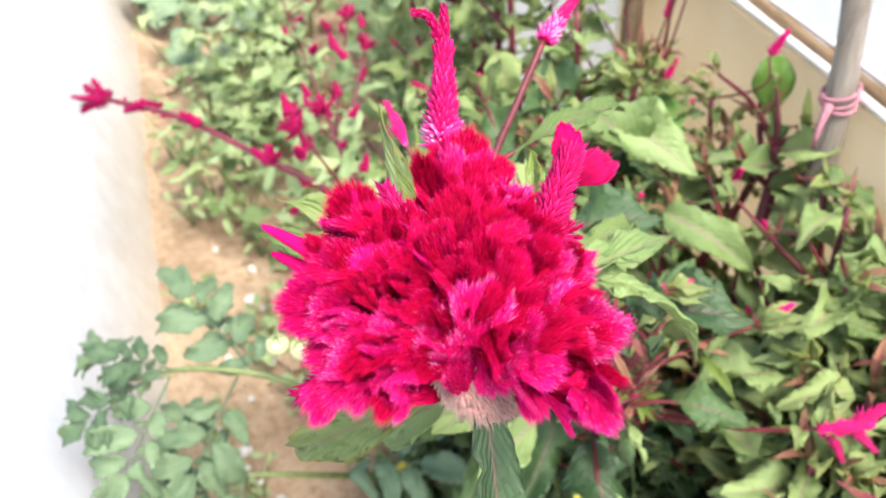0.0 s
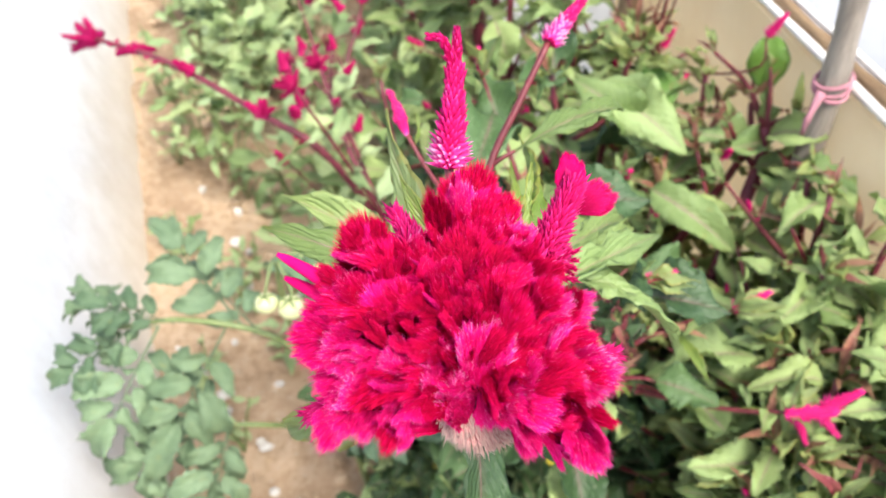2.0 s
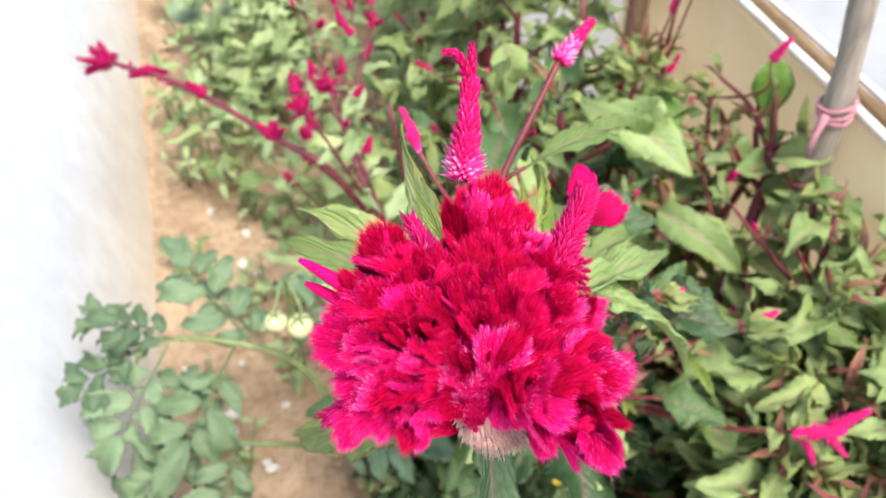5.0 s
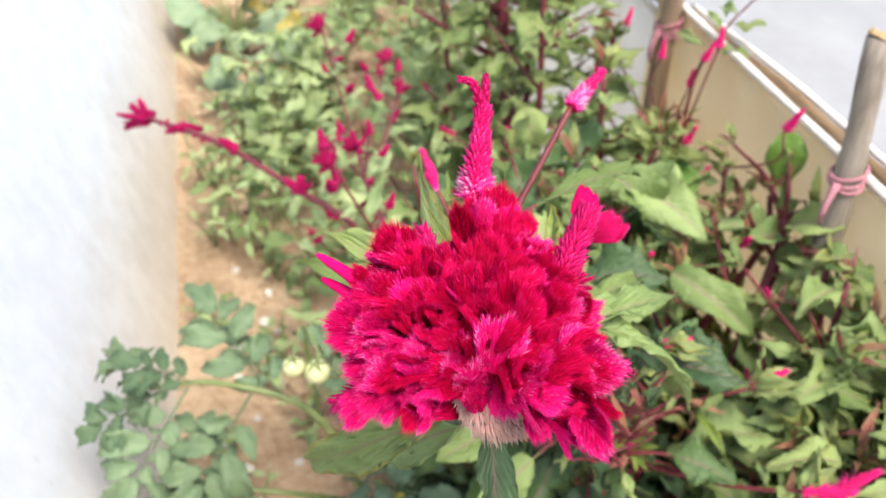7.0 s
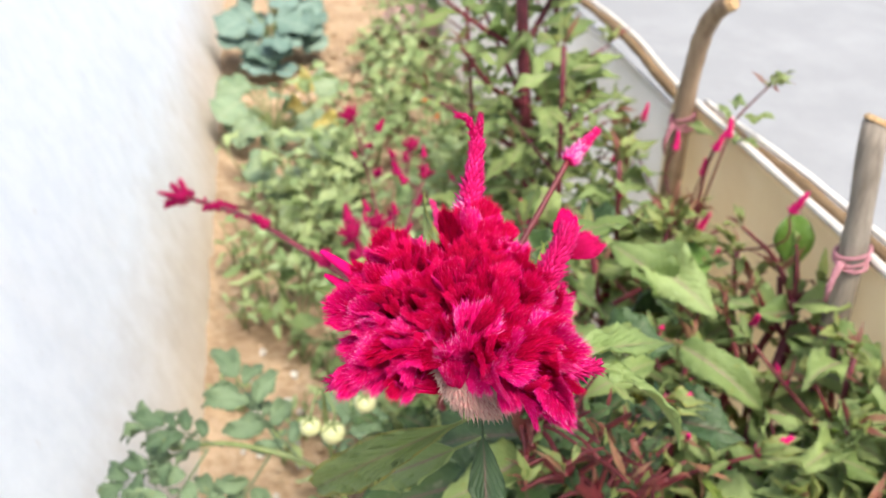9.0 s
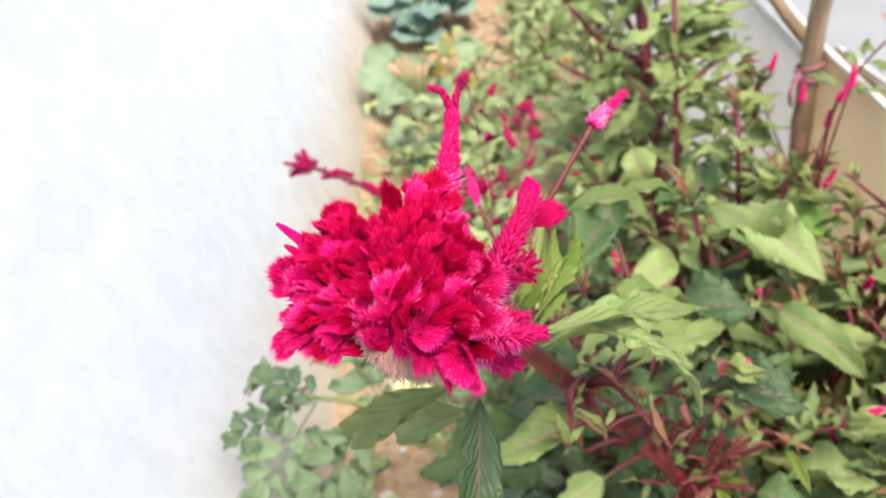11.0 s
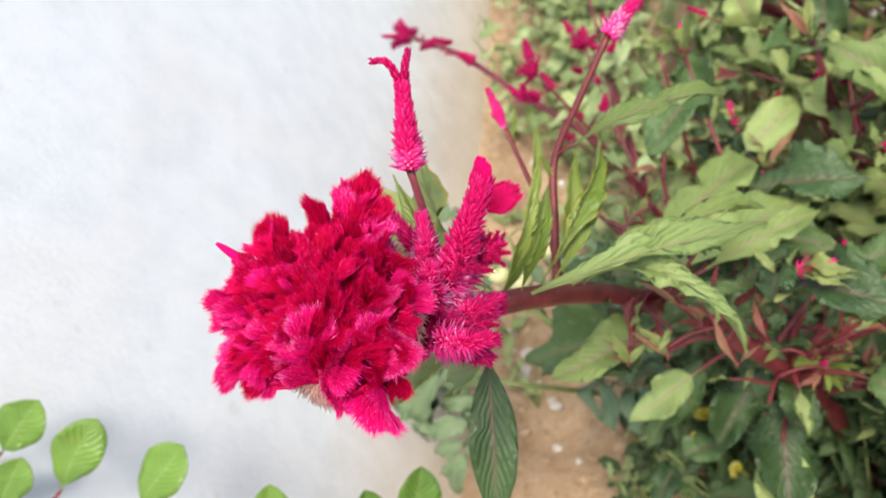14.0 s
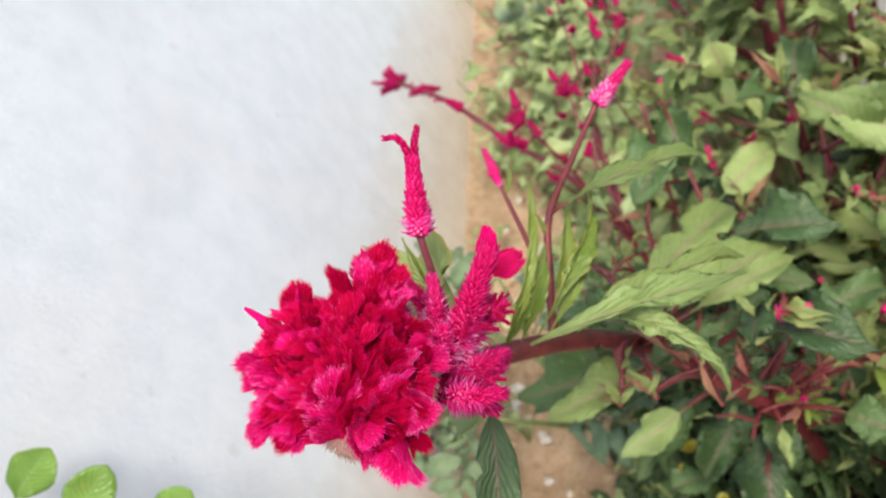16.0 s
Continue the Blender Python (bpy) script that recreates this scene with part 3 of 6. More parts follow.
def rock_into(sheet, p, r, rng):
    t = (1 + 5 ** 0.5) / 2
    base = [(-1, t, 0), (1, t, 0), (-1, -t, 0), (1, -t, 0), (0, -1, t), (0, 1, t), (0, -1, -t), (0, 1, -t), (t, 0, -1), (t, 0, 1), (-t, 0, -1), (-t, 0, 1)]
    f = [(0, 11, 5), (0, 5, 1), (0, 1, 7), (0, 7, 10), (0, 10, 11), (1, 5, 9), (5, 11, 4), (11, 10, 2), (10, 7, 6), (7, 1, 8), (3, 9, 4), (3, 4, 2), (3, 2, 6), (3, 6, 8), (3, 8, 9), (4, 9, 5), (2, 4, 11), (6, 2, 10), (8, 6, 7), (9, 8, 1)]
    turn = Euler([rng.uniform(0, 6.28) for _ in range(3)]).to_matrix()
    sc = Vector((rng.uniform(0.7, 1.3), rng.uniform(0.7, 1.3), rng.uniform(0.45, 0.8)))
    v = []
    for b in base:
        q = turn @ (Vector(b) * rng.uniform(0.42, 0.62))
        v.append(Vector(p) + Vector((q.x * sc.x, q.y * sc.y, q.z * sc.z)) * r)
    sheet.add(v, f, [(0.5, 0.5)] * 12)


def build_soil_bits():
    rng = random.Random(11)
    s = Sheet()
    for _ in range(1500):
        x, y = rng.uniform(-0.17, 0.6), 0.4 + 3.6 * rng.random() ** 1.4
        rock_into(s, (x, y, 0.006), rng.choice((0.004, 0.005, 0.007, 0.009, 0.013)) * rng.uniform(0.7, 1.3), rng)
    for _ in range(260):
        rock_into(s, (rng.gauss(0.22, 0.09), rng.gauss(2.95, 0.35), 0.015), rng.uniform(0.01, 0.028), rng)
    thing("soil_clods", "loose brown crumbs and clods of dry earth", "soil", kind="stuff", data=s.mesh("soil_clods", CLOD, False))
    for k in range(34):
        s = Sheet()
        rock_into(s, (0, 0, 0), rng.uniform(0.006, 0.014), rng)
        ob = thing("pebble", "small pale pebble lying on the soil", "pebble", (rng.gauss(-0.05, 0.06), 0.75 + 0.9 * rng.random(), 0.012), "pale pebbles on the soil", data=s.mesh("pebble", PEBBLE, False))
    s = Sheet()
    rock_into(s, (0, 0, 0), 0.17, rng)
    thing("stone", "flat dull-pink stone slab lying on the soil", "stone", (0.66, 3.75, 0.06), data=s.mesh("stone", PINK_STONE, False))


# ---- plants ----
CELOSIA_LEAVES = leaf_meshes("leaf", LEAF, "ovate", 0.42, 9, 1, 1.0, 0.25, 0.4, 0.03, 0.18, 28, 0.03, 0.14, 2, 0.16, 4)
LANCE_LEAVES = leaf_meshes("leaf", LEAF, "lance", 0.25, 6, 2, 1.0, 0.3, 0.5, 0.03, 0.12, 28, 0.03, 0.2, 2, 0.16, 4)
YOUNG_LEAVES = leaf_meshes("leaf", LEAF_YOUNG, "lance", 0.24, 5, 3, 0.9, 0.4, 0.4, rows=20, rag=0.04, lobed=0.12, bites=1, quilt=0.14)
RED_LEAVES = leaf_meshes("leaf", LEAF_RED, "lance", 0.15, 4, 4, 0.8, 0.5, 0.3)
DARK_SHADE_LEAVES = leaf_meshes("leaf", LEAF_DARK_SHADE, "ovate", 0.44, 7, 5, 0.9, 0.3, 0.45, 0.04, 0.15, 28, 0.04, 0.14, 2, 0.16, 4)
WEED_LEAVES = leaf_meshes("leaf", WEED_LEAF, "lance", 0.34, 6, 6, 1.0, 0.3, 0.35, 0.1, rows=11, rag=0.04)
SQUASH_LEAVES = leaf_meshes("leaf", SQUASH_LEAF, "round", 0.95, 5, 7, 0.5, 0.15, 0.14, 0.05, 0.02, 18, 0.04)
PALE_SQUASH_LEAVES = leaf_meshes("leaf", PALE_SQUASH_LEAF, "round", 0.9, 4, 17, 0.6, 0.2, 0.16, 0.05, 0.02, 18, 0.04)
YELLOW_LEAVES = leaf_meshes("leaf", YELLOW_LEAF, "ovate", 0.6, 3, 8, 1.3, 0.5, 0.6, 0.06)
FRESH_LEAVES = leaf_meshes("leaf", FRESH_LEAF, "round", 0.6, 4, 9, 0.5, 0.3, 0.08, 0.0, 0.08, 18, 0.0)


blade = Sheet()
leaf_into(blade, "lance", 0.3, 0.2, 0.5, 0.1, random.Random(8), rows=28, cols=4, petiole=0.1, rag=0.01, lobed=0.04, bites=1, quilt=0.06)
BLADE_LEAF = blade.mesh("leaf", LEAF_DARK_SHADE)
droopy = Sheet()
leaf_into(droopy, "lance", 0.25, 0.25, 1.3, 0.2, random.Random(6), rows=32, cols=4, petiole=0.1, teeth=0.04, rag=0.02, lobed=0.08, bites=1, quilt=0.2)
DROOP_LEAF = droopy.mesh("leaf", LEAF_YOUNG)


def strap_meshes():
    """Long narrow leaves that taper into the stalk."""
    out = []
    rng = random.Random(61)
    for droop, mat, width in ((0.55, LONG_LEAF, 0.15), (0.9, LONG_LEAF, 0.17), (0.4, LONG_YOUNG, 0.15), (0.8, LONG_YOUNG, 0.17), (2.2, LONG_LEAF, 0.2)):
        s = Sheet()
        leaf_into(s, "strap", width, 0.3, droop, 0.25, rng, rows=34, cols=4, petiole=0.05, teeth=0.03, rag=0.025, lobed=0.08, bites=2, quilt=0.22)
        out.append(s.mesh("leaf", mat))
    return out


STRAP_LEAVES = strap_meshes()


def bud_meshes(name, mat, count, seed, fat=0.2, bracts=70):
    out = []
    for k in range(count):
        rng = random.Random(seed + k)
        s = Sheet()
        b = rng.uniform(-0.15, 0.15)
        spike_into(s, [(0, 0, 0), (b * 0.5, 0.5, 0), (b, 1, 0.05)], fat, bracts, rng, 0.2, 0.045, 0.25, 0.8, 0.7, 0.12, 0.6)
        out.append(s.mesh(name, mat))
    return out


PINK_BUDS = bud_meshes("flower_bud", BUD_PINK, 3, 20)
DULL_BUDS = bud_meshes("flower_bud", BUD_DULL, 3, 30, 0.36, 110)


def tuft_meshes(name, mat, count, seed):
    """Small fluffy flower heads: short spikes from one point along +y."""
    out = []
    for k in range(count):
        rng = random.Random(seed + k)
        s = Sheet()
        for _ in range(9):
            d = (Vector((0, 0.8, 0)) + unit_dir(rng, -1.5, 1.5)).normalized()
            spike_into(s, [d * 0.02, d * 0.3, d * rng.uniform(0.55, 0.9) + Vector((0, 0.1, 0))], 0.2, 45, rng, 0.24, 0.035, 0.0, 0.7)
        out.append(s.mesh(name, mat))
    return out


TUFTS = tuft_meshes("flower_head", BUD_DULL, 4, 50)
PINK_TUFTS = tuft_meshes("side_spike", SPIKE, 3, 80)


def in_gap(p):
    """The open gaps among the bushes where bare stems show."""
    if 0.57 < p.x < 0.69 and 0.73 < p.y < 0.90 and p.z > 0.42:
        return True
    a, b = Vector((0.47, 1.04, 0.50)), Vector((0.55, 1.44, 0.12))
    f = min(1.0, max(0.0, (p - a).dot(b - a) / (b - a).length_squared))
    return (p - a.lerp(b, f)).length < 0.06


def dress(root, line, rng, meshes, count, size, start=0.25, end=1.0, rise=(-0.1, 0.7), wide=(0.85, 1.15)):
    """Leaves set round a stem in a spiral."""
    n = len(line)
    turn = rng.uniform(0, 6.28)
    for k in range(count):
        s = start + (end - start) * (k + rng.random() * 0.8) / max(1, count)
        i = min(int(s * (n - 1)), n - 2)
        p = line[i].lerp(line[i + 1], s * (n - 1) - i)
        turn += 2.4 + rng.uniform(-0.4, 0.4)
        e = rng.uniform(*rise)
        d = Vector((math.cos(turn) * math.cos(e), math.sin(turn) * math.cos(e), math.sin(e)))
        if p.x + d.x * size < FOOT - BATTER * p.z + 0.02:
            d.x = abs(d.x)
        if p.x + d.x * size > 0.72 and p.z < 0.7:
            d.x = -abs(d.x)
        ln = size * rng.choice((0.45, 0.7, 0.9, 1.1, 1.25)) * rng.uniform(0.85, 1.15) * (1.1 - 0.35 * s)
        if in_gap(p + d * ln) or in_gap(p + d * ln * 0.5):
            continue
        part("leaf", rng.choice(meshes), root, "", local(root, aim(p, p + d * ln, Vector((0, 0, 1)) + unit_dir(rng) * 0.35, rng.uniform(*wide))))


def stem_part(name, root, pts, r0, r1, mat, label="", seg=7):
    s = Sheet()
    line = tube(s, [Vector(p) - root.location for p in pts], r0, r1, seg, 5, 0.06, random.Random(len(pts)))
    part(name, s.mesh(name, mat), root, label)
    return [p + root.location for p in line]


def bud_at(root, mesh, base, tip, label="pink tapering flower bud"):
    part("flower_bud", mesh, root, label, local(root, aim(base, tip)))


def rosette(root, p, d, rng, meshes, count, size):
    for k in range(count):
        o = (d + unit_dir(rng, -0.9, 0.9) * 0.9).normalized()
        if in_gap(p + o * size) and p.y > 0.9:
            continue
        part("leaf", rng.choice(meshes), root, "", local(root, aim(p, p + o * size * rng.uniform(0.6, 1.2), Vector((0, 0, 1)) + unit_dir(rng) * 0.4)))


def celosia_bush(label, base, top, seed, branches, reach, leaf_size, leaves, buds=0.6, dull=False, stem_r=0.007, young=0.6, lower=0.3, slim=False, dark=False, rise=(-0.1, 0.7), pale=False):
    rng = random.Random(seed)
    root = thing("celosia_plant", label, "plant", base, "celosia plants in the bed")
    b, t = Vector(base), Vector(top)
    mid = b.lerp(t, 0.5) + Vector((rng.uniform(-0.03, 0.03), rng.uniform(-0.03, 0.03), 0))
    line = stem_part("stem", root, [b - Vector((0, 0, 0.02)), mid, t], stem_r, stem_r * 0.55, STEM_DARK, "thick dark-crimson ribbed stem")
    dress(root, line, rng, LANCE_LEAVES if slim else DARK_SHADE_LEAVES if dark else CELOSIA_LEAVES + YOUNG_LEAVES + LANCE_LEAVES if pale else CELOSIA_LEAVES + DARK_SHADE_LEAVES[:3] + LANCE_LEAVES[:3], leaves, leaf_size, lower, 1.0, (-0.35, 0.35) if slim else rise)
    rosette(root, t, Vector((0, 0, 1)), rng, YOUNG_LEAVES + RED_LEAVES, 6, leaf_size * 0.55)
    for k in range(branches):
        s = 0.3 + 0.6 * (k + rng.random()) / branches
        p = line[int(s * (len(line) - 1))]
        a = k * 2.4 + rng.uniform(-0.5, 0.5)
        o = Vector((math.cos(a), math.sin(a), 0))
        if p.x + o.x * reach > 0.7:
            o.x = -abs(o.x) * 0.6
        ln = reach * rng.uniform(0.6, 1.15)
        q = p + o * ln * 0.55 + Vector((0, 0, ln * 0.35))
        e = p + o * ln + Vector((0, 0, ln * rng.uniform(0.5, 0.95)))
        br = stem_part("branch", root, [p, q, e], stem_r * (0.4 if slim else 0.6), stem_r * (0.16 if slim else 0.28), STEM_DARK if slim else STEM_RED, "", 6)
        dress(root, br, rng, LANCE_LEAVES if slim else DARK_SHADE_LEAVES + LANCE_LEAVES[:2] if dark else CELOSIA_LEAVES + LANCE_LEAVES + YOUNG_LEAVES[:2], max(3, leaves // (3 if slim else 5)), leaf_size * 0.8, 0.1, 0.95, (-0.35, 0.35) if slim else (-0.2, 0.7))
        rosette(root, e, (e - q).normalized(), rng, (YOUNG_LEAVES + RED_LEAVES) if rng.random() < young else LANCE_LEAVES, 5, leaf_size * 0.42)
        if rng.random() < buds:
            d = (e - q).normalized()
            bud_at(root, rng.choice(DULL_BUDS if dull else PINK_BUDS), e, e + (d + Vector((0, 0, 0.3))).normalized() * rng.uniform(0.02, 0.035))
    return root


# ---- the large crested flower and its plant ----
HEAD = Vector((0.112, 0.352, 1.0505))
FACE = Vector((-0.042, -0.302, 0.952)).normalized()     # the crest is a broad plate that faces this way
FACE_X = (Vector((1, 0, 0)) - FACE * FACE.x).normalized()
FACE_Y = FACE.cross(FACE_X)
# outer lobes of the crest, going round it: plan of the tip, how far it hangs below the plate, width, magenta or not
RIM = ((0.138, 0.410, -0.001, 0.80, 0), (0.149, 0.398, 0.001, 0.6, 0), (0.153, 0.383, 0.0, 0.6, 1), (0.160, 0.364, 0.001, 0.6, 0), (0.168, 0.349, 0.003, 0.55, 1),
       (0.162, 0.331, 0.001, 0.6, 0), (0.165, 0.315, 0.003, 0.6, 1), (0.157, 0.302, 0.004, 0.55, 0), (0.149, 0.291, 0.003, 0.42, 1), (0.140, 0.303, 0.004, 0.45, 0), (0.127, 0.301, 0.004, 0.45, 1),
       (0.116, 0.327, -0.003, 0.4, 0), (0.099, 0.329, -0.002, 0.4, 1), (0.079, 0.317, 0.006, 0.5, 1), (0.068, 0.327, 0.004, 0.6, 1), (0.058, 0.330, 0.009, 0.55, 1),
       (0.059, 0.346, 0.003, 0.6, 1), (0.052, 0.360, 0.0, 0.7, 1), (0.062, 0.374, 0.0, 0.6, 1), (0.068, 0.385, 0.0, 0.6, 0), (0.083, 0.398, -0.002, 0.7, 0), (0.096, 0.391, 0.0, 0.6, 0), (0.107, 0.387, 0.0, 0.6, 0))

# pink star-shaped tufts below the side of the crest, with their sizes
STARS = (((0.175, 0.391, 1.020), 0.018), ((0.159, 0.368, 1.010), 0.018), ((0.150, 0.372, 1.016), 0.015), ((0.186, 0.408, 1.008), 0.015), ((0.164, 0.352, 1.002), 0.016), ((0.176, 0.366, 0.996), 0.014), ((0.155, 0.386, 1.020), 0.016), ((0.168, 0.375, 0.990), 0.015))


def on_plate(x, y, h=0.0):
    """The point of the crest's plate above a plan point, h out of the plate."""
    z = HEAD.z - ((x - HEAD.x) * FACE.x + (y - HEAD.y) * FACE.y) / FACE.z
    return Vector((x, y, z)) + FACE * h


def rim_reach():
    """How far the plate reaches from its middle, by the angle."""
    out = []
    for x, y, drop, w, m in RIM:
        d = on_plate(x, y) - HEAD
        out.append((math.atan2(d.dot(FACE_Y), d.dot(FACE_X)), d.length))
    out.sort()
    a = [v[0] - 2 * math.pi for v in out] + [v[0] for v in out] + [v[0] + 2 * math.pi for v in out]
    return lambda t: float(np.interp(t, a, [v[1] for v in out] * 3))


def lobe_meshes(count, seed, mat, spread=(0.6, 1.0), thick=0.08, amp_range=(0.14, 0.3), hairs=3600, hair_len=(0.05, 0.12), pale_rate=0.2, lift=0.35, fringe=(1000, 0.14, 0.36)):
    """Ruffled fans from the origin out along +y, closed, with a crimped rim and fine hairs that lie outwards."""
    out = []
    for k in range(count):
        rng = random.Random(seed + k)
        s = Sheet()
        rows, cols = 10, 16
        ph = [rng.uniform(0, 6.28) for _ in range(6)]
        wide = rng.uniform(*spread)
        curl, cup = rng.uniform(-0.6, 0.6), rng.uniform(-0.5, 0.5)
        amp = rng.uniform(*amp_range)

        def spot(u, v):
            v = max(v, 0.0)
            th = u * wide
            r = v * (1 + 0.08 * math.sin(4.5 * u + ph[0]) + 0.03 * math.sin(13 * u + ph[1])) * (1 - 0.3 * u * u)
            zz = v ** 1.7 * (amp * math.sin(3.6 * u + ph[2]) + 0.22 * amp * math.sin(8.5 * u + ph[3]) + cup * u * u) + curl * v * v * 0.5
            return Vector((math.sin(th) * r * 1.05 + 0.1 * u, math.cos(th) * r, zz))

        def normal(u, v):
            a = spot(u + 0.02, v) - spot(u - 0.02, v)
            b = spot(u, v + 0.02) - spot(u, v - 0.02)
            n = a.cross(b)
            return n.normalized() if n.length > 1e-9 else Vector((0, 0, 1))

        def half(u, v):
            return thick * (1 - 0.45 * v) * math.sqrt(max(0.0, (1 - u ** 6) * (1 - (v / 0.8) ** 8)))
        for side in (1, -1):
            verts, uvs, faces = [], [], []
            for i in range(rows + 1):
                for j in range(-cols, cols + 1):
                    u, v = j / cols, max(0.03, 0.8 * i / rows)
                    verts.append(spot(u, v) + normal(u, v) * half(u, v) * side)
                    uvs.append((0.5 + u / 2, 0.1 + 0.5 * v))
            c = 2 * cols + 1
            for i in range(rows):
                for j in range(c - 1):
                    q = (i * c + j, i * c + j + 1, (i + 1) * c + j + 1, (i + 1) * c + j)
                    faces.append(q if side > 0 else q[::-1])
            s.add(verts, faces, uvs)

        def hair(p, d, ln, w, v0, v1, u):
            x = d.orthogonal().normalized()
            x = Matrix.Rotation(rng.uniform(0, 3.14), 3, d) @ x * w
            s.add([p + x, p - x, p + d * ln], [(0, 1, 2)], [(u, v0), (u, v0), (u, v1)])
        for _ in range(hairs):
            u, v = rng.uniform(-1, 1), 0.8 * rng.random() ** 0.6
            n = normal(u, max(v, 0.05)) * rng.choice((1, -1))
            p = spot(u, v) + n * half(u, v) * 0.96
            along = (spot(u, v + 0.03) - spot(u, v - 0.03)).normalized()
            d = (along + n * rng.uniform(0.03, lift) + unit_dir(rng, -1.5, 1.5) * 0.12).normalized()
            # Pale ends mix the hairs' own pink with glints put into the colour.
            pale = rng.random() < pale_rate * (0.3 + v * v)
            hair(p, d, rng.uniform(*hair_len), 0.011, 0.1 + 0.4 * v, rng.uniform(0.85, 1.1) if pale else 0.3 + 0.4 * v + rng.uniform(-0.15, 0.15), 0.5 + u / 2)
        for _ in range(fringe[0]):
            u = rng.uniform(-1, 1)
            v = rng.uniform(0.66, 0.8)
            along = (spot(u, v + 0.03) - spot(u, v - 0.03)).normalized()
            d = (along + unit_dir(rng, -1.5, 1.5) * 0.2).normalized()
            pale = rng.random() < pale_rate
            hair(spot(u, v) + normal(u, v) * half(u, v) * rng.uniform(-0.9, 0.9), d, rng.uniform(fringe[1], fringe[2]), 0.017, 0.4, rng.uniform(0.9, 1.1) if pale else rng.uniform(0.5, 0.85), 0.5 + u / 2)
        out.append(s.mesh("lobe", mat))
    return out


def build_main_plant():
    rng = random.Random(42)
    root = thing("celosia_plant", "tall celosia with one large crimson crested flower head", "flower", (0.42, 0.72, 0.0), "celosia plants in the bed")
    main = stem_part("stem", root, [(0.42, 0.72, -0.02), (0.40, 0.69, 0.3), (0.352, 0.64, 0.49), (0.318, 0.612, 0.588), (0.2515, 0.615, 0.672), (0.208, 0.550, 0.788), (0.178, 0.471, 0.891), (0.147, 0.415, 0.955), (0.130, 0.385, 1.0)], 0.0115, 0.0068, STEM_RED, "thick dark-crimson ribbed stem", 10)
    # crested head
    head = new("flower_head", None)
    head.parent = root
    head.location = HEAD - root.location
    tagged(head, label="crimson velvety cockscomb head with magenta fringes")
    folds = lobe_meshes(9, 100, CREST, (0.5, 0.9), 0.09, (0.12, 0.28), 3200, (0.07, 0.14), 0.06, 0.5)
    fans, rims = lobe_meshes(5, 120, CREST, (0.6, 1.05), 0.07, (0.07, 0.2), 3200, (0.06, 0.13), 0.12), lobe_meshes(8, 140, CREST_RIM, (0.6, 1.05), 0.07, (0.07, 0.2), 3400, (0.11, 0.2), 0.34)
    satin = lobe_meshes(3, 170, SPIKE, (0.8, 1.0), 0.06, (0.05, 0.12), 500, (0.05, 0.1), 0.5, 0.15, (900, 0.10, 0.2))
    reach = rim_reach()
    # a funnel that widens from the stem to the plate
    s = Sheet()
    neck = Vector((0.131, 0.386, 0.992)) - HEAD
    v, uv, seg, rings = [], [], 28, 9
    for i in range(rings):
        f = i / (rings - 1)
        mid = neck.lerp(FACE * -0.004, f)
        for j in range(seg):
            t = 2 * math.pi * j / seg - math.pi
            r = 0.006 + (0.8 * reach(t) - 0.006) * f ** 0.65
            v.append(mid + (FACE_X * math.cos(t) + FACE_Y * math.sin(t)) * r)
            # Core stays at the darkest crimson, hollow shade included in its colour.
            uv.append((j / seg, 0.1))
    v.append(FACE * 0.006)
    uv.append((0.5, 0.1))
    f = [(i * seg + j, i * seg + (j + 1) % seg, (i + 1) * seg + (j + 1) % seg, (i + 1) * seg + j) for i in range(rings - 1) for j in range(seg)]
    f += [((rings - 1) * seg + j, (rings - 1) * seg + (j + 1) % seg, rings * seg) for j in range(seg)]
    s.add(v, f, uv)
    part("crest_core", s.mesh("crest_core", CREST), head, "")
    # dry bracts all round the funnel
    for name, mat, count, lo, hi, label in (("bract_tuft", PALE, 1500, 0.25, 0.55, "pale pinkish dry bracts"), ("bract_fringe", SPIKE, 1500, 0.65, 1.0, "magenta bracts under the crest")):
        s = Sheet()
        for k in range(count):
            i, j = int(rng.uniform(lo, hi) * (rings - 1)), rng.randrange(seg)
            p = v[i * seg + j].lerp(v[min(i + 1, rings - 1) * seg + (j + 1) % seg], rng.random())
            d = (p - neck).normalized() * 0.8 - FACE * 0.25 + unit_dir(rng, -1.5, 1.5) * 0.45
            bract_into(s, p, d.normalized(), rng.uniform(0.003, 0.0065), 0.0006, 0.2, 1.0, rng)
        part(name, s.mesh(name, mat), head, label)
    # a bare patch of dry bracts on the front edge, where the lobes part
    s = Sheet()
    heart = Vector((0.113, 0.336, 1.033)) - HEAD
    edge = curve_points([Vector(p) - HEAD for p in ((0.098, 0.3265, 1.038), (0.104, 0.322, 1.025), (0.114, 0.3205, 1.0165), (0.125, 0.325, 1.009), (0.135, 0.332, 1.004))], 8)
    tuft_rng = random.Random(23)
    for k in range(1700):
        rim = edge[tuft_rng.randrange(len(edge))]
        p = rim.lerp(heart, tuft_rng.uniform(0.05, 0.75)) + unit_dir(tuft_rng, -1.5, 1.5) * 0.0016 + Vector((0, -0.002, 0))
        d = ((rim - heart).normalized() + Vector((0, -0.5, -0.1)) + unit_dir(tuft_rng, -1.5, 1.5) * 0.45).normalized()
        bract_into(s, p, d, tuft_rng.uniform(0.0035, 0.0065), 0.0006, 0.2, 1.0, tuft_rng)
    part("bract_tuft", s.mesh("bract_tuft", PALE), head, "pale pinkish dry bracts")
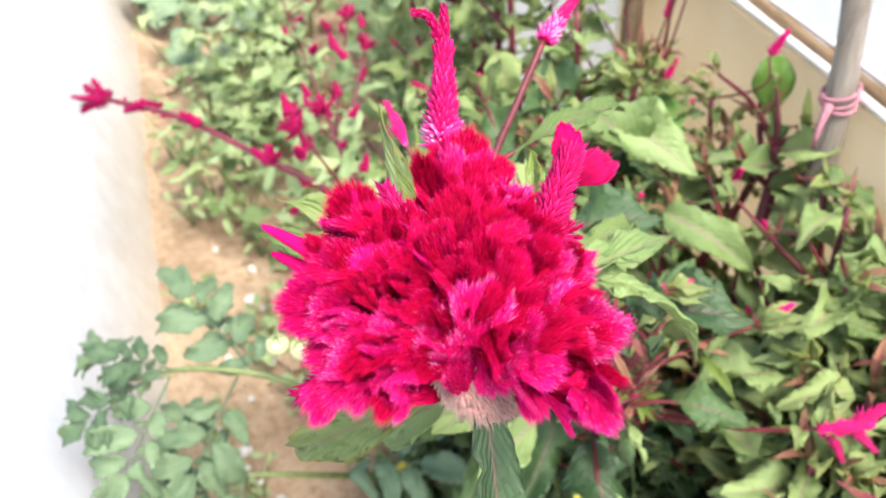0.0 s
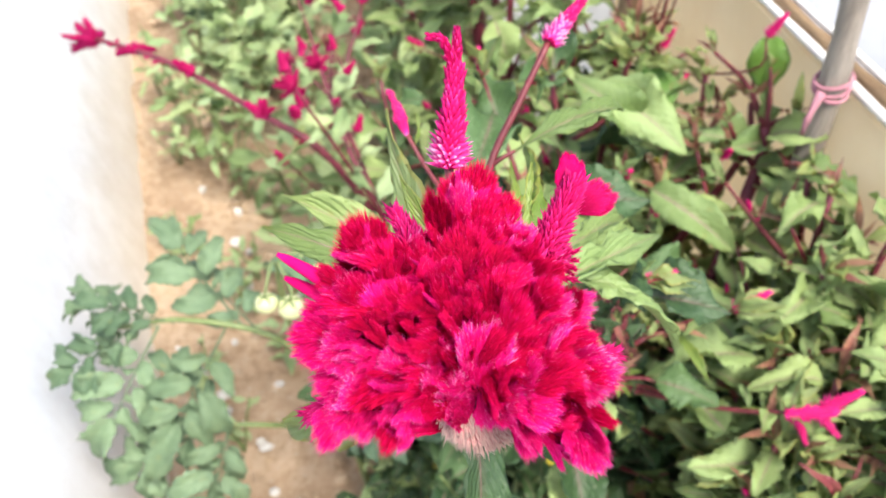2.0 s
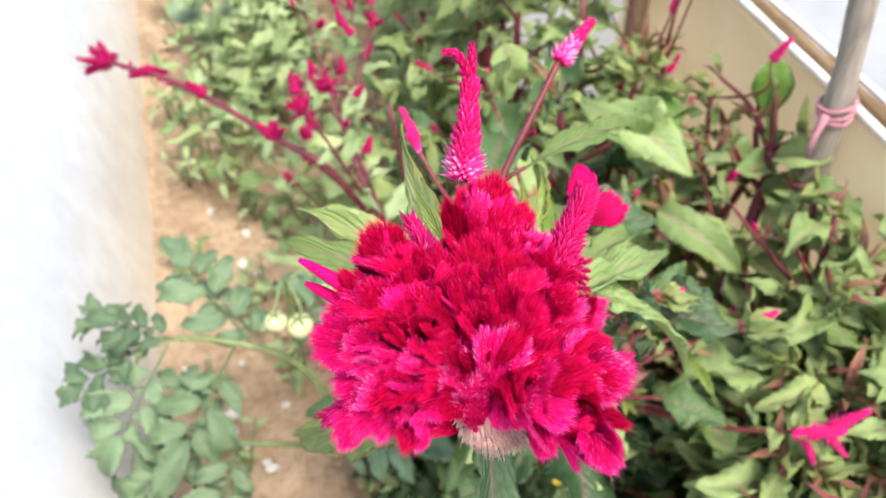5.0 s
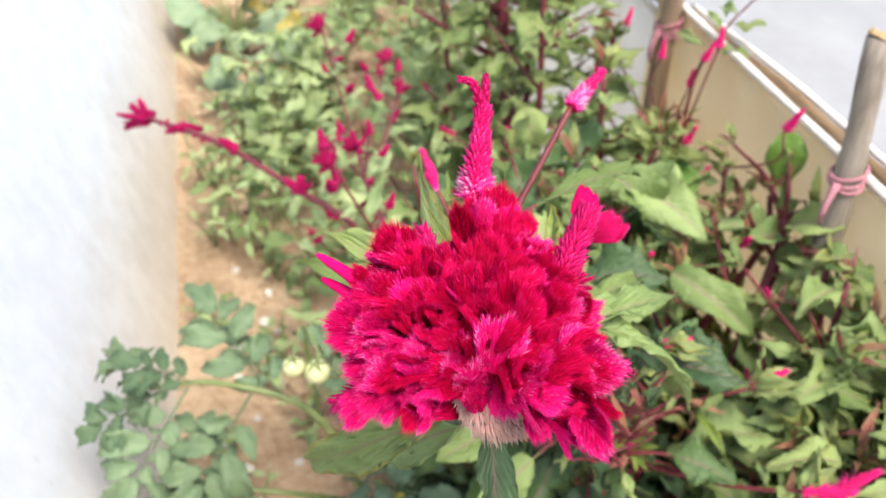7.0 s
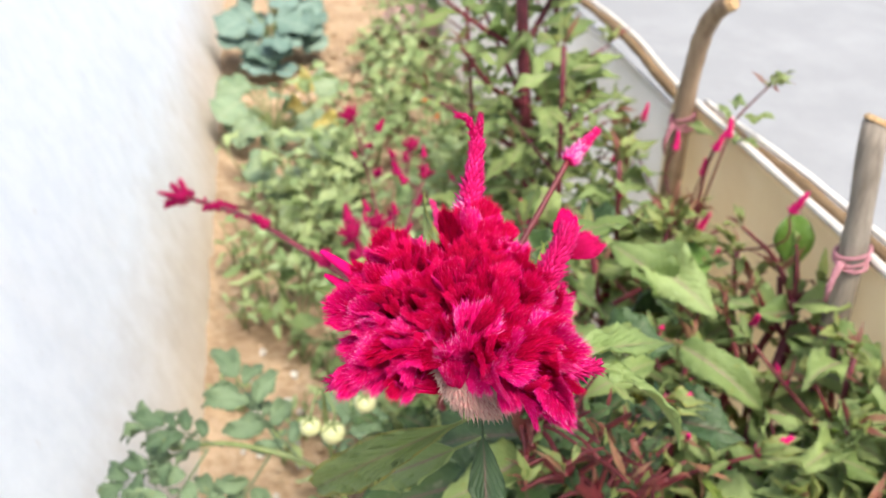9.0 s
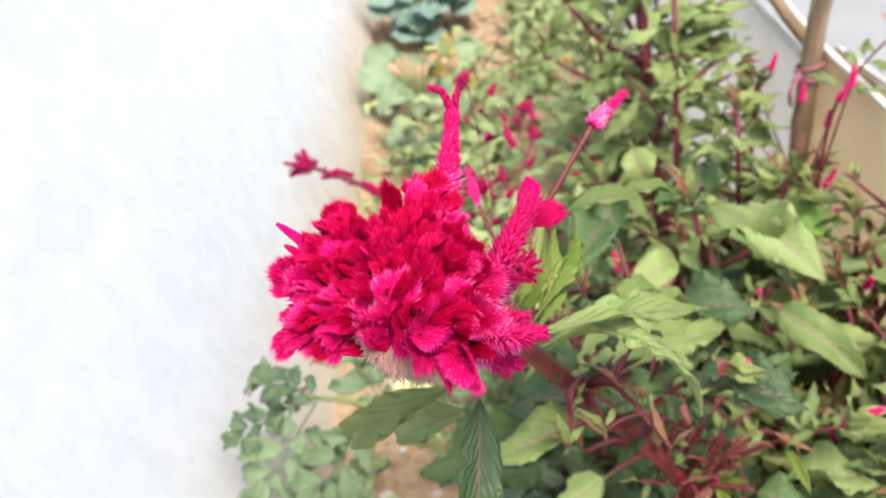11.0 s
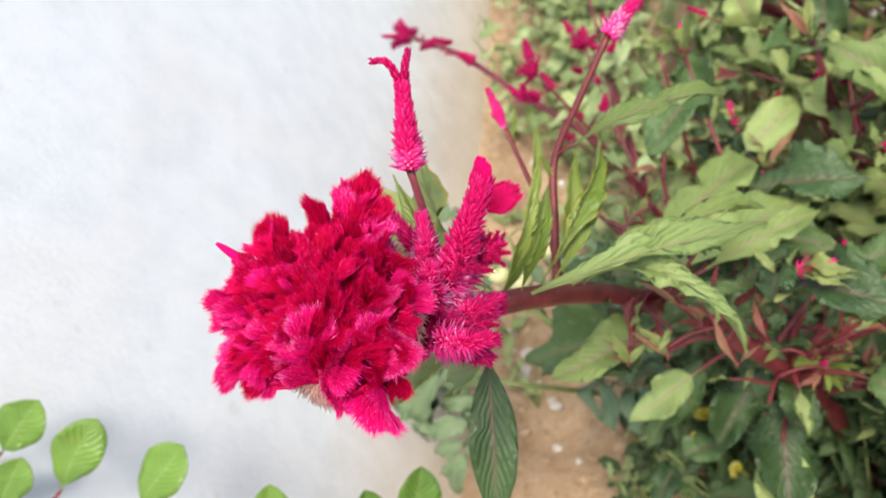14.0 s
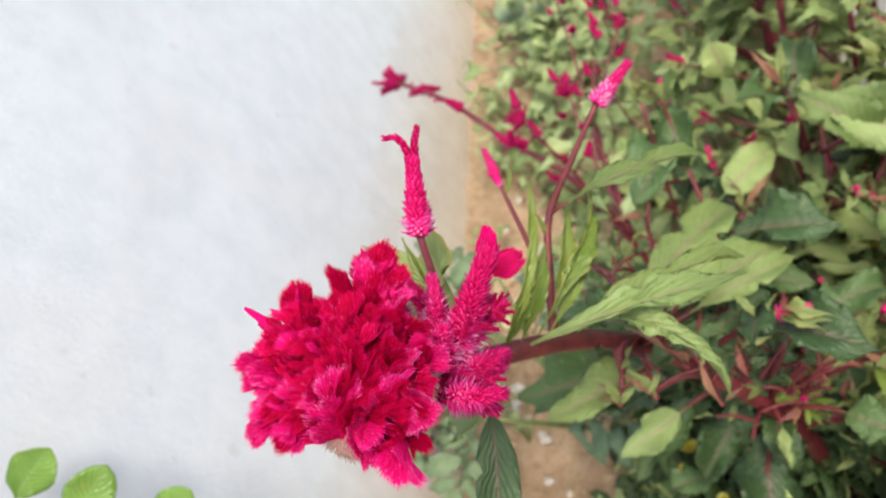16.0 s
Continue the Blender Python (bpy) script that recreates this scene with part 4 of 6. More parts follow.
    # outer lobes, in three layers
    for x, y, drop, w, m in RIM:
        tip = on_plate(x, y, -drop) - HEAD
        out = (tip - FACE * tip.dot(FACE)).normalized()
        for layer in range(2 if drop < -0.0015 and y < 0.34 else 3):
            t = tip * (1.0 if layer == 0 else rng.uniform(0.74, 0.88)) + FACE * (0, 0.007, -0.007)[layer] + FACE_X * rng.uniform(-0.004, 0.004) * layer + FACE_Y * rng.uniform(-0.004, 0.004) * layer
            ln = rng.uniform(0.019, 0.026) if layer == 0 else rng.uniform(0.015, 0.021)
            e = (out + FACE * (0.25, 0.6, -0.5)[layer] + unit_dir(rng, -1.5, 1.5) * 0.15).normalized()
            up = FACE * (1, 0.7, 1)[layer] - out * (0, 0.7, 0)[layer] + unit_dir(rng, -1.5, 1.5) * (0.4, 0.6, 0.5)[layer]
            part("lobe", rng.choice(rims if m or layer == 2 else fans), head, "", aim(t - e * ln, t, up, w * rng.uniform(0.9, 1.1)))
    # folds all over the plate, brushed away from the foot of the funnel in front
    n = 150
    source = on_plate(0.116, 0.330) - HEAD
    for k in range(n):
        a, q = (k * 2.39996 + math.pi) % (2 * math.pi) - math.pi, math.sqrt((k + 0.5) / n) * 0.9
        flat = FACE_X * math.cos(a) + FACE_Y * math.sin(a)
        p = flat * q * reach(a)
        bare = p - edge[len(edge) // 2] + Vector((0, 0, 0.006))
        if bare.length < 0.015 and bare.y < 0.012:
            continue
        out = p - source
        lean = min(1.0, out.length / 0.03)
        out.normalize()
        lump = noise.noise((p + HEAD) * 60)
        tip = p + FACE * (0.012 * (1 - q * q) + 0.008 * lump + rng.uniform(-0.002, 0.003))
        ln = rng.choice((0.012, 0.015, 0.018, 0.022, 0.025)) * rng.uniform(0.9, 1.1)
        e = (FACE * (1.0 - 0.35 * lean) + out * (0.15 + 0.7 * lean) + unit_dir(rng, -1.5, 1.5) * 0.5).normalized()
        up = FACE - out * 0.7 + unit_dir(rng, -1.5, 1.5) * 1.3
        magenta = rng.random() < 0.04 + 0.5 * q * max(0.0, -flat.dot(FACE_X)) + 0.4 * q * max(0.0, -flat.dot(FACE_Y))
        part("lobe", rng.choice(rims if magenta else folds + fans), head, "", aim(tip - e * ln, tip, up, rng.uniform(0.4, 0.9)))
    # smooth upright petals and tongues that stand clear of the head
    for tip, base, w, m in (((0.117, 0.399, 1.078), (0.119, 0.386, 1.056), 0.34, 0), ((0.139, 0.411, 1.073), (0.130, 0.392, 1.056), 0.62, 0), ((0.128, 0.400, 1.076), (0.126, 0.385, 1.06), 0.5, 1),
                            ((0.083, 0.400, 1.067), (0.092, 0.384, 1.052), 0.7, 0), ((0.149, 0.290, 1.031), (0.144, 0.312, 1.040), 0.4, 1), ((0.127, 0.300, 1.034), (0.126, 0.320, 1.040), 0.42, 1),
                            ((0.076, 0.319, 1.032), (0.090, 0.335, 1.040), 0.42, 0), ((0.055, 0.329, 1.028), (0.070, 0.342, 1.038), 0.5, 1)):
        b, t = Vector(base) - HEAD, Vector(tip) - HEAD
        part("lobe", rng.choice(rims if m else fans), head, "", aim(b, t, Vector((-0.2, -0.6, 0.8)) + unit_dir(rng, -1, 1) * 0.3, w))
    s = Sheet()
    spike_into(s, [Vector(p) - root.location for p in ((0.136, 0.432, 0.972), (0.128, 0.444, 0.990), (0.117, 0.458, 1.006))], 0.0066, 200, rng, 0.008, 0.0016, 0.3, 0.7)
    part("flower_spike", s.mesh("flower_spike", SPIKE), root, "short magenta spike behind the crest")
    # small spikes at the side of the crest
    for base, tip, r in (((0.150, 0.400, 0.985), (0.176, 0.425, 1.000), 0.006), ((0.150, 0.395, 0.975), (0.178, 0.405, 0.972), 0.006), ((0.148, 0.405, 0.97), (0.172, 0.412, 0.955), 0.005),
                         ((0.145, 0.395, 1.0), (0.150, 0.425, 1.025), 0.006), ((0.15, 0.385, 1.0), (0.160, 0.38, 1.03), 0.008), ((0.15, 0.38, 0.99), (0.168, 0.365, 1.0), 0.008),
                         ((0.12, 0.40, 1.01), (0.108, 0.428, 1.04), 0.006), ((0.08, 0.36, 1.02), (0.054, 0.350, 1.018), 0.005), ((0.155, 0.36, 1.0), (0.185, 0.352, 1.004), 0.006),
                         ((0.15, 0.395, 0.99), (0.172, 0.398, 1.008), 0.007), ((0.152, 0.385, 0.985), (0.178, 0.383, 0.99), 0.007), ((0.15, 0.375, 0.98), (0.172, 0.365, 0.972), 0.007), ((0.148, 0.39, 0.97), (0.165, 0.38, 0.955), 0.006),
                         ((0.146, 0.40, 0.985), (0.150, 0.386, 1.004), 0.007), ((0.150, 0.405, 0.98), (0.186, 0.414, 1.005), 0.005), ((0.14, 0.39, 0.985), (0.136, 0.384, 1.008), 0.006), ((0.148, 0.385, 0.97), (0.178, 0.386, 0.983), 0.005), ((0.145, 0.40, 0.995), (0.152, 0.405, 1.022), 0.007), ((0.142, 0.385, 0.975), (0.140, 0.366, 0.985), 0.006)):
        s = Sheet()
        b, t = Vector(base), Vector(tip)
        spike_into(s, [b - HEAD, (b + t) / 2 - HEAD + unit_dir(rng) * 0.002, t - HEAD], r * 1.35, 260, rng, 0.0085, 0.0013, 0.5, 0.6, 0.7, 0.4)
        part("side_spike", s.mesh("side_spike", SPIKE), head, "magenta feathery side spike")
    for p, size in STARS:
        b = Vector(p) - HEAD
        d = (b - Vector((0.145, 0.40, 0.985)) + HEAD).normalized() * 0.5 + Vector((0.35, -0.5, 0.5))
        part("side_spike", rng.choice(PINK_TUFTS), head, "pink star-shaped tuft of bracts", aim(b - d.normalized() * size * 0.6, b + d.normalized() * size * 0.4, unit_dir(rng, -1, 1)))
    for base, tip in (((0.085, 0.375, 1.04), (0.055, 0.395, 1.062)), ((0.085, 0.375, 1.03), (0.056, 0.395, 1.048))):
        s = Sheet()
        b, t = Vector(base) - HEAD, Vector(tip) - HEAD
        tube(s, [b, b.lerp(t, 0.5) + Vector((0, 0, 0.002)), b.lerp(t, 0.85) + Vector((0, 0, 0.001)), t], 0.0042, 0.0009, 8, 4)
        s.uv = [(u, 0.35 + 0.2 * w) for u, w in s.uv]
        part("horn", s.mesh("horn", CREST_RIM), head, "thin smooth crimson horn")
    # horn: a thick spike that ends in two fans
    s = Sheet()
    spike_into(s, [Vector(p) - root.location for p in ((0.148, 0.388, 0.985), (0.163, 0.398, 1.008), (0.178, 0.410, 1.028), (0.190, 0.420, 1.043))], 0.0112, 700, rng, 0.0085, 0.0014, 0.4, 0.6, 0.35, 0.3)
    horn = part("flower_horn", s.mesh("flower_horn", SPIKE), root, "magenta feathery spike ending in two fans")
    petal = lobe_meshes(1, 181, CREST_RIM, (0.9, 1.0), 0.08, (0.03, 0.06), 500, (0.03, 0.06), 0.2, 0.15, (500, 0.04, 0.08))[0]
    for me, base, tip, up_, w in ((petal, (0.186, 0.416, 1.033), (0.1935, 0.434, 1.054), (-0.5, -0.7, 0.4), 0.4), (satin[1], (0.188, 0.413, 1.030), (0.2095, 0.4155, 1.0405), (-0.3, -0.6, 0.7), 0.5)):
        part("fan", me, horn, "satin magenta fan", local(root, aim(base, tip, up_, w)))
    # upright spike on its own stalk
    grain = random.Random(71)
    stem_part("stalk", root, [(0.146, 0.425, 0.94), (0.143, 0.44, 0.99), (0.142, 0.459, 1.033)], 0.0028, 0.0024, STEM_DARK, "", 7)
    s = Sheet()
    spike_into(s, [Vector(p) - root.location for p in ((0.142, 0.458, 1.031), (0.146, 0.466, 1.048), (0.1515, 0.479, 1.072))], 0.0076, 250, grain, 0.0074, 0.0021, 0.3, 0.72, 0.42, 0.16, 0.8)
    up = part("flower_spike", s.mesh("flower_spike", SPIKE), root, "upright magenta spike with a forked tip")
    for mid, tip, r in (((0.1545, 0.487, 1.077), (0.1568, 0.4945, 1.081), 0.0028), ((0.147, 0.484, 1.083), (0.1395, 0.4825, 1.0875), 0.0026)):
        s = Sheet()
        spike_into(s, [Vector(p) - root.location for p in ((0.151, 0.478, 1.070), mid, tip)], r, 40, grain, 0.004, 0.0012, 0.0, 0.95, 0.5, 0.08, 0.25)
        part("fork", s.mesh("fork", SPIKE), up, "")
    # two thinner flower stalks behind
    stem_part("stalk", root, [(0.185, 0.495, 0.87), (0.193, 0.53, 0.905), (0.2005, 0.5583, 0.9305), (0.226, 0.58, 0.96), (0.2525, 0.6015, 0.9885)], 0.0032, 0.0022, STEM_RED, "", 7)
    stem_part("leaf_stalk", root, [(0.2005, 0.5583, 0.9305), (0.208, 0.558, 0.936), (0.217, 0.559, 0.939)], 0.0018, 0.0012, STEM_RED, "", 6)
    s = Sheet()
    spike_into(s, [Vector(p) - root.location for p in ((0.252, 0.600, 0.988), (0.266, 0.609, 0.996), (0.279, 0.6165, 1.0035))], 0.0066, 200, grain, 0.006, 0.002, 0.4, 0.8, 0.6, 0.12, 0.5)
    part("flower_spike", s.mesh("flower_spike", SPIKE), root, "slim bright-pink spike")
    stem_part("stalk", root, [(0.188, 0.505, 0.865), (0.178, 0.56, 0.892), (0.166, 0.600, 0.908), (0.160, 0.618, 0.920)], 0.0021, 0.0017, STEM_RED, "", 6)
    s = Sheet()
    belly = Vector((0.158, 0.6235, 0.927)) - root.location
    tube(s, [belly, belly.lerp(Vector((0.160, 0.617, 0.919)) - root.location, 0.5), Vector((0.160, 0.617, 0.919)) - root.location], 0.0045, 0.0018, 8, 4)
    spike_into(s, [belly, Vector((0.1565, 0.629, 0.934)) - root.location, Vector((0.1535, 0.638, 0.943)) - root.location], 0.0050, 50, grain, 0.0045, 0.0022, 0.0, 0.9, 0.72, 0.05, 0.15)
    part("flower_bud", s.mesh("flower_bud", BUD_PINK), root, "smooth pink teardrop bud")
    for base, tip in (((0.163, 0.609, 0.913), (0.170, 0.628, 0.929)), ((0.175, 0.57, 0.895), (0.186, 0.60, 0.928)), ((0.196, 0.545, 0.915), (0.192, 0.556, 0.938))):
        part("leaf", STRAP_LEAVES[2], root, "", local(root, aim(base, tip, (0.6, -0.7, 0.3), 1.3)))
    # its leaves
    for me, base, tip, up_, w in (
            (STRAP_LEAVES[1], (0.215, 0.558, 0.938), (0.319, 0.606, 0.914), (0, -0.2, 1), 1.15),
            (STRAP_LEAVES[0], (0.163, 0.452, 0.912), (0.330, 0.542, 0.845), (0, -0.3, 1), 0.75),
            (STRAP_LEAVES[1], (0.19, 0.50, 0.86), (0.335, 0.60, 0.80), (0, -0.2, 1), 0.8),
            (STRAP_LEAVES[4], (0.20, 0.51, 0.85), (0.299, 0.448, 0.828), (0.3, 0.3, 1), 1.0),
            (BLADE_LEAF, (0.147, 0.432, 0.902), (0.128, 0.350, 0.812), (0.3, -0.6, 0.7), 0.85),
            (DROOP_LEAF, (0.147, 0.432, 0.905), (0.040, 0.50, 0.785), (-0.3, -0.7, 0.7), 0.7),
            (CELOSIA_LEAVES[3], (0.150, 0.432, 0.885), (0.072, 0.51, 0.775), (-0.1, -0.6, 0.8), 0.6),
            (LANCE_LEAVES[4], (0.15, 0.44, 0.925), (0.051, 0.527, 0.948), (0, -0.3, 1), 0.8),
            (LANCE_LEAVES[5], (0.16, 0.45, 0.92), (0.066, 0.536, 0.962), (0, -0.3, 1), 0.7),
            (YOUNG_LEAVES[1], (0.155, 0.45, 0.925), (0.130, 0.535, 1.010), (-0.75, -0.45, 0.5), 0.55),
            (STRAP_LEAVES[2], (0.147, 0.435, 0.955), (0.1225, 0.478, 1.013), (-0.5, -0.6, 0.4), 1.2),
            (STRAP_LEAVES[3], (0.180, 0.478, 0.895), (0.232, 0.590, 0.925), (0.8, -0.6, 0.3), 0.75),
            (STRAP_LEAVES[2], (0.186, 0.485, 0.885), (0.233, 0.565, 0.912), (0.5, -0.8, 0.4), 0.85),
            (STRAP_LEAVES[2], (0.164, 0.450, 0.925), (0.203, 0.500, 0.983), (0.6, -0.7, 0.3), 0.9),
            (STRAP_LEAVES[3], (0.172, 0.455, 0.915), (0.203, 0.500, 0.960), (0.4, -0.8, 0.4), 1.1),
            (STRAP_LEAVES[2], (0.160, 0.448, 0.92), (0.197, 0.480, 0.952), (0.2, -0.8, 0.5), 1.0),
            (STRAP_LEAVES[3], (0.19, 0.50, 0.87), (0.215, 0.56, 0.93), (0.3, -0.8, 0.5), 0.9),
            (STRAP_LEAVES[0], (0.224, 0.60, 0.735), (0.391, 0.738, 0.657), (0, -0.3, 1), 1.6),
            (STRAP_LEAVES[1], (0.229, 0.62, 0.726), (0.348, 0.784, 0.677), (0, -0.3, 1), 1.5),
            (DARK_SHADE_LEAVES[1], (0.25, 0.70, 0.545), (0.048, 0.738, 0.463), (0, -0.4, 1), 0.75),
            (DARK_SHADE_LEAVES[4], (0.27, 0.70, 0.491), (0.18, 0.618, 0.43), (0, -0.4, 1), 0.8),
            (DARK_SHADE_LEAVES[2], (0.345, 0.655, 0.464), (0.318, 0.527, 0.425), (0, -0.4, 1), 1.2),
            (DARK_SHADE_LEAVES[0], (0.33, 0.70, 0.457), (0.255, 0.627, 0.40), (0, -0.4, 1), 0.9),
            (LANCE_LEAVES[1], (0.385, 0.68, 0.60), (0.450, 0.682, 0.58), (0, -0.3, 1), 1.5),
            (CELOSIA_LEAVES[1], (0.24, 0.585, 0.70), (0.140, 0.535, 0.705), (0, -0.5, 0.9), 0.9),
            (DARK_SHADE_LEAVES[3], (0.28, 0.60, 0.69), (0.17, 0.70, 0.60), (0, -0.3, 1), 0.9),
            (DARK_SHADE_LEAVES[5], (0.24, 0.56, 0.78), (0.16, 0.62, 0.74), (0, -0.3, 1), 0.8)):
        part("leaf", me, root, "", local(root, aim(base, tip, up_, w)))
    dress(root, main, rng, DARK_SHADE_LEAVES, 10, 0.09, 0.15, 0.5)
    for me, foot, base, tip, w in ((DARK_SHADE_LEAVES[0], (0.322, 0.613, 0.58), (0.392, 0.66, 0.625), (0.47, 0.69, 0.62), 1.1), (DARK_SHADE_LEAVES[1], (0.27, 0.615, 0.652), (0.225, 0.60, 0.665), (0.145, 0.56, 0.672), 1.05),
                                   (CELOSIA_LEAVES[6], (0.31, 0.614, 0.598), (0.265, 0.60, 0.60), (0.185, 0.565, 0.575), 1.05), (DARK_SHADE_LEAVES[3], (0.345, 0.632, 0.51), (0.40, 0.60, 0.55), (0.46, 0.55, 0.545), 1.1),
                                   (STRAP_LEAVES[1], (0.24, 0.60, 0.695), (0.28, 0.615, 0.72), (0.385, 0.66, 0.72), 1.5)):
        f, b, t = Vector(foot), Vector(base), Vector(tip)
        stem_part("leaf_stalk", root, [foot, tuple(f.lerp(b, 0.5) + Vector((0, 0, 0.008))), base, tuple(b.lerp(t, 0.35))], 0.0032, 0.0014, STEM_RED, "crimson leaf stalk", 6)
        part("leaf", me, root, "", local(root, aim(b, t, (0, -0.4, 0.9), w)))
    stem_part("leaf_stalk", root, [(0.352, 0.66, 0.445), (0.342, 0.640, 0.462), (0.327, 0.60, 0.463), (0.322, 0.583, 0.45)], 0.0034, 0.0018, STEM_RED, "crimson leaf stalk", 6)
    part("leaf", CELOSIA_LEAVES[5], root, "", local(root, aim((0.328, 0.604, 0.462), (0.3056, 0.53, 0.385), (-0.1, -0.7, 0.7), 1.35)))
    # thin crimson side shoots
    for e in ((0.254, 0.628, 0.679), (0.308, 0.681, 0.635), (0.352, 0.652, 0.588), (0.415, 0.705, 0.540), (0.393, 0.658, 0.531), (0.336, 0.649, 0.518), (0.265, 0.630, 0.603), (0.258, 0.749, 0.724), (0.199, 0.676, 0.751), (0.230, 0.715, 0.703), (0.33, 0.60, 0.66), (0.36, 0.59, 0.60), (0.40, 0.62, 0.56), (0.42, 0.66, 0.60), (0.31, 0.55, 0.58), (0.44, 0.60, 0.5), (0.218, 0.534, 0.76), (0.243, 0.515, 0.74), (0.273, 0.524, 0.763), (0.293, 0.502, 0.736), (0.261, 0.535, 0.775), (0.32, 0.53, 0.72), (0.21, 0.52, 0.73)):
        b = min(main, key=lambda q: (q - Vector(e) + Vector((0, 0, 0.07))).length)
        br = stem_part("branch", root, [tuple(b), tuple(b.lerp(Vector(e), 0.5) + Vector((0, 0, 0.02))), e], 0.0034, 0.0018, STEM_RED, "", 6)
        for k in range(2):
            q = br[int(len(br) * rng.uniform(0.35, 0.9))]
            t = q + unit_dir(rng, -0.1, 0.9) * rng.uniform(0.025, 0.05)
            stem_part("branch", root, [tuple(q), tuple(q.lerp(t, 0.5) + Vector((0, 0, 0.005))), tuple(t)], 0.0022, 0.0013, STEM_RED, "", 5)
            rosette(root, t, (t - q).normalized(), rng, RED_LEAVES[:2] + YOUNG_LEAVES[:3] + DARK_SHADE_LEAVES[:2], 1, 0.028)
        rosette(root, Vector(e), Vector((0, 0, 1)), rng, YOUNG_LEAVES + RED_LEAVES + LANCE_LEAVES[:2] if e[0] < 0.26 else RED_LEAVES + DARK_SHADE_LEAVES[:2], 3 if e[0] < 0.26 else 2, 0.036)
    for p, e in (((0.505, 0.512, 0.57), (0.545, 0.497, 0.588)), ((0.535, 0.50, 0.583), (0.562, 0.497, 0.612)), ((0.515, 0.508, 0.572), (0.522, 0.488, 0.548)), ((0.53, 0.502, 0.58), (0.548, 0.482, 0.56))):
        bud_at(root, PINK_BUDS[0], p, e)
    for e in ((0.416, 0.655, 0.605), (0.385, 0.655, 0.63), (0.235, 0.605, 0.625), (0.405, 0.625, 0.585), (0.345, 0.585, 0.565), (0.43, 0.64, 0.59)):
        b = min(main, key=lambda q: (q - Vector(e) + Vector((0, 0, 0.05))).length)
        stem_part("branch", root, [tuple(b), tuple((b + Vector((0, 0, 0.02))).lerp(Vector(e), 0.5)), e], 0.0042, 0.002, STEM_RED, "", 6)
        rosette(root, Vector(e), (Vector(e) - Vector((0.335, 0.645, 0.57))).normalized(), rng, RED_LEAVES + LANCE_LEAVES[:3], 2, 0.045)
    # side branches with buds
    for pts, bud, sz in (([(0.30, 0.62, 0.66), (0.33, 0.60, 0.71), (0.352, 0.580, 0.742)], (0.378, 0.572, 0.752), 0.07),
                         ([(0.37, 0.665, 0.5), (0.44, 0.64, 0.57), (0.495, 0.615, 0.612)], (0.528, 0.608, 0.632), 0.08),
                         ([(0.375, 0.67, 0.48), (0.375, 0.645, 0.515), (0.375, 0.628, 0.535)], (0.375, 0.615, 0.55), 0.06),
                         ([(0.39, 0.68, 0.4), (0.36, 0.675, 0.41), (0.345, 0.672, 0.416)], (0.344, 0.668, 0.43), 0.05),
                         ([(0.38, 0.67, 0.46), (0.46, 0.56, 0.53), (0.51, 0.51, 0.572)], (0.54, 0.492, 0.59), 0.08),
                         ([(0.36, 0.66, 0.52), (0.32, 0.78, 0.68), (0.30, 0.865, 0.77)], (0.298, 0.885, 0.79), 0.08)):
        br = stem_part("branch", root, pts, 0.004, 0.0018, STEM_RED, "", 6)
        d = (Vector(bud) - Vector(pts[-1])).normalized()
        bud_at(root, rng.choice(PINK_BUDS), pts[-1], bud)
        if pts[-1] == (0.375, 0.628, 0.535):
            for k in range(12):
                o = Matrix.Rotation(k * 0.5236 + rng.uniform(-0.15, 0.15), 3, d) @ d.orthogonal().normalized() + d * rng.uniform(0.1, 0.5)
                part("leaf", rng.choice(RED_LEAVES + STRAP_LEAVES[2:4] * 2), root, "", local(root, aim(pts[-1], Vector(pts[-1]) + o.normalized() * rng.uniform(0.028, 0.046), d, 1.2)))
            continue
        rosette(root, Vector(pts[-1]) - d * 0.006, d, rng, YOUNG_LEAVES + LANCE_LEAVES, 6, sz * 0.7)
        dress(root, br, rng, LANCE_LEAVES + STRAP_LEAVES[:4] if bud[0] > 0.45 else DARK_SHADE_LEAVES + LANCE_LEAVES[:2], 4, sz * (0.9 if bud[0] > 0.45 else 1.3), 0.4 if bud[0] > 0.45 else 0.15, 0.9)


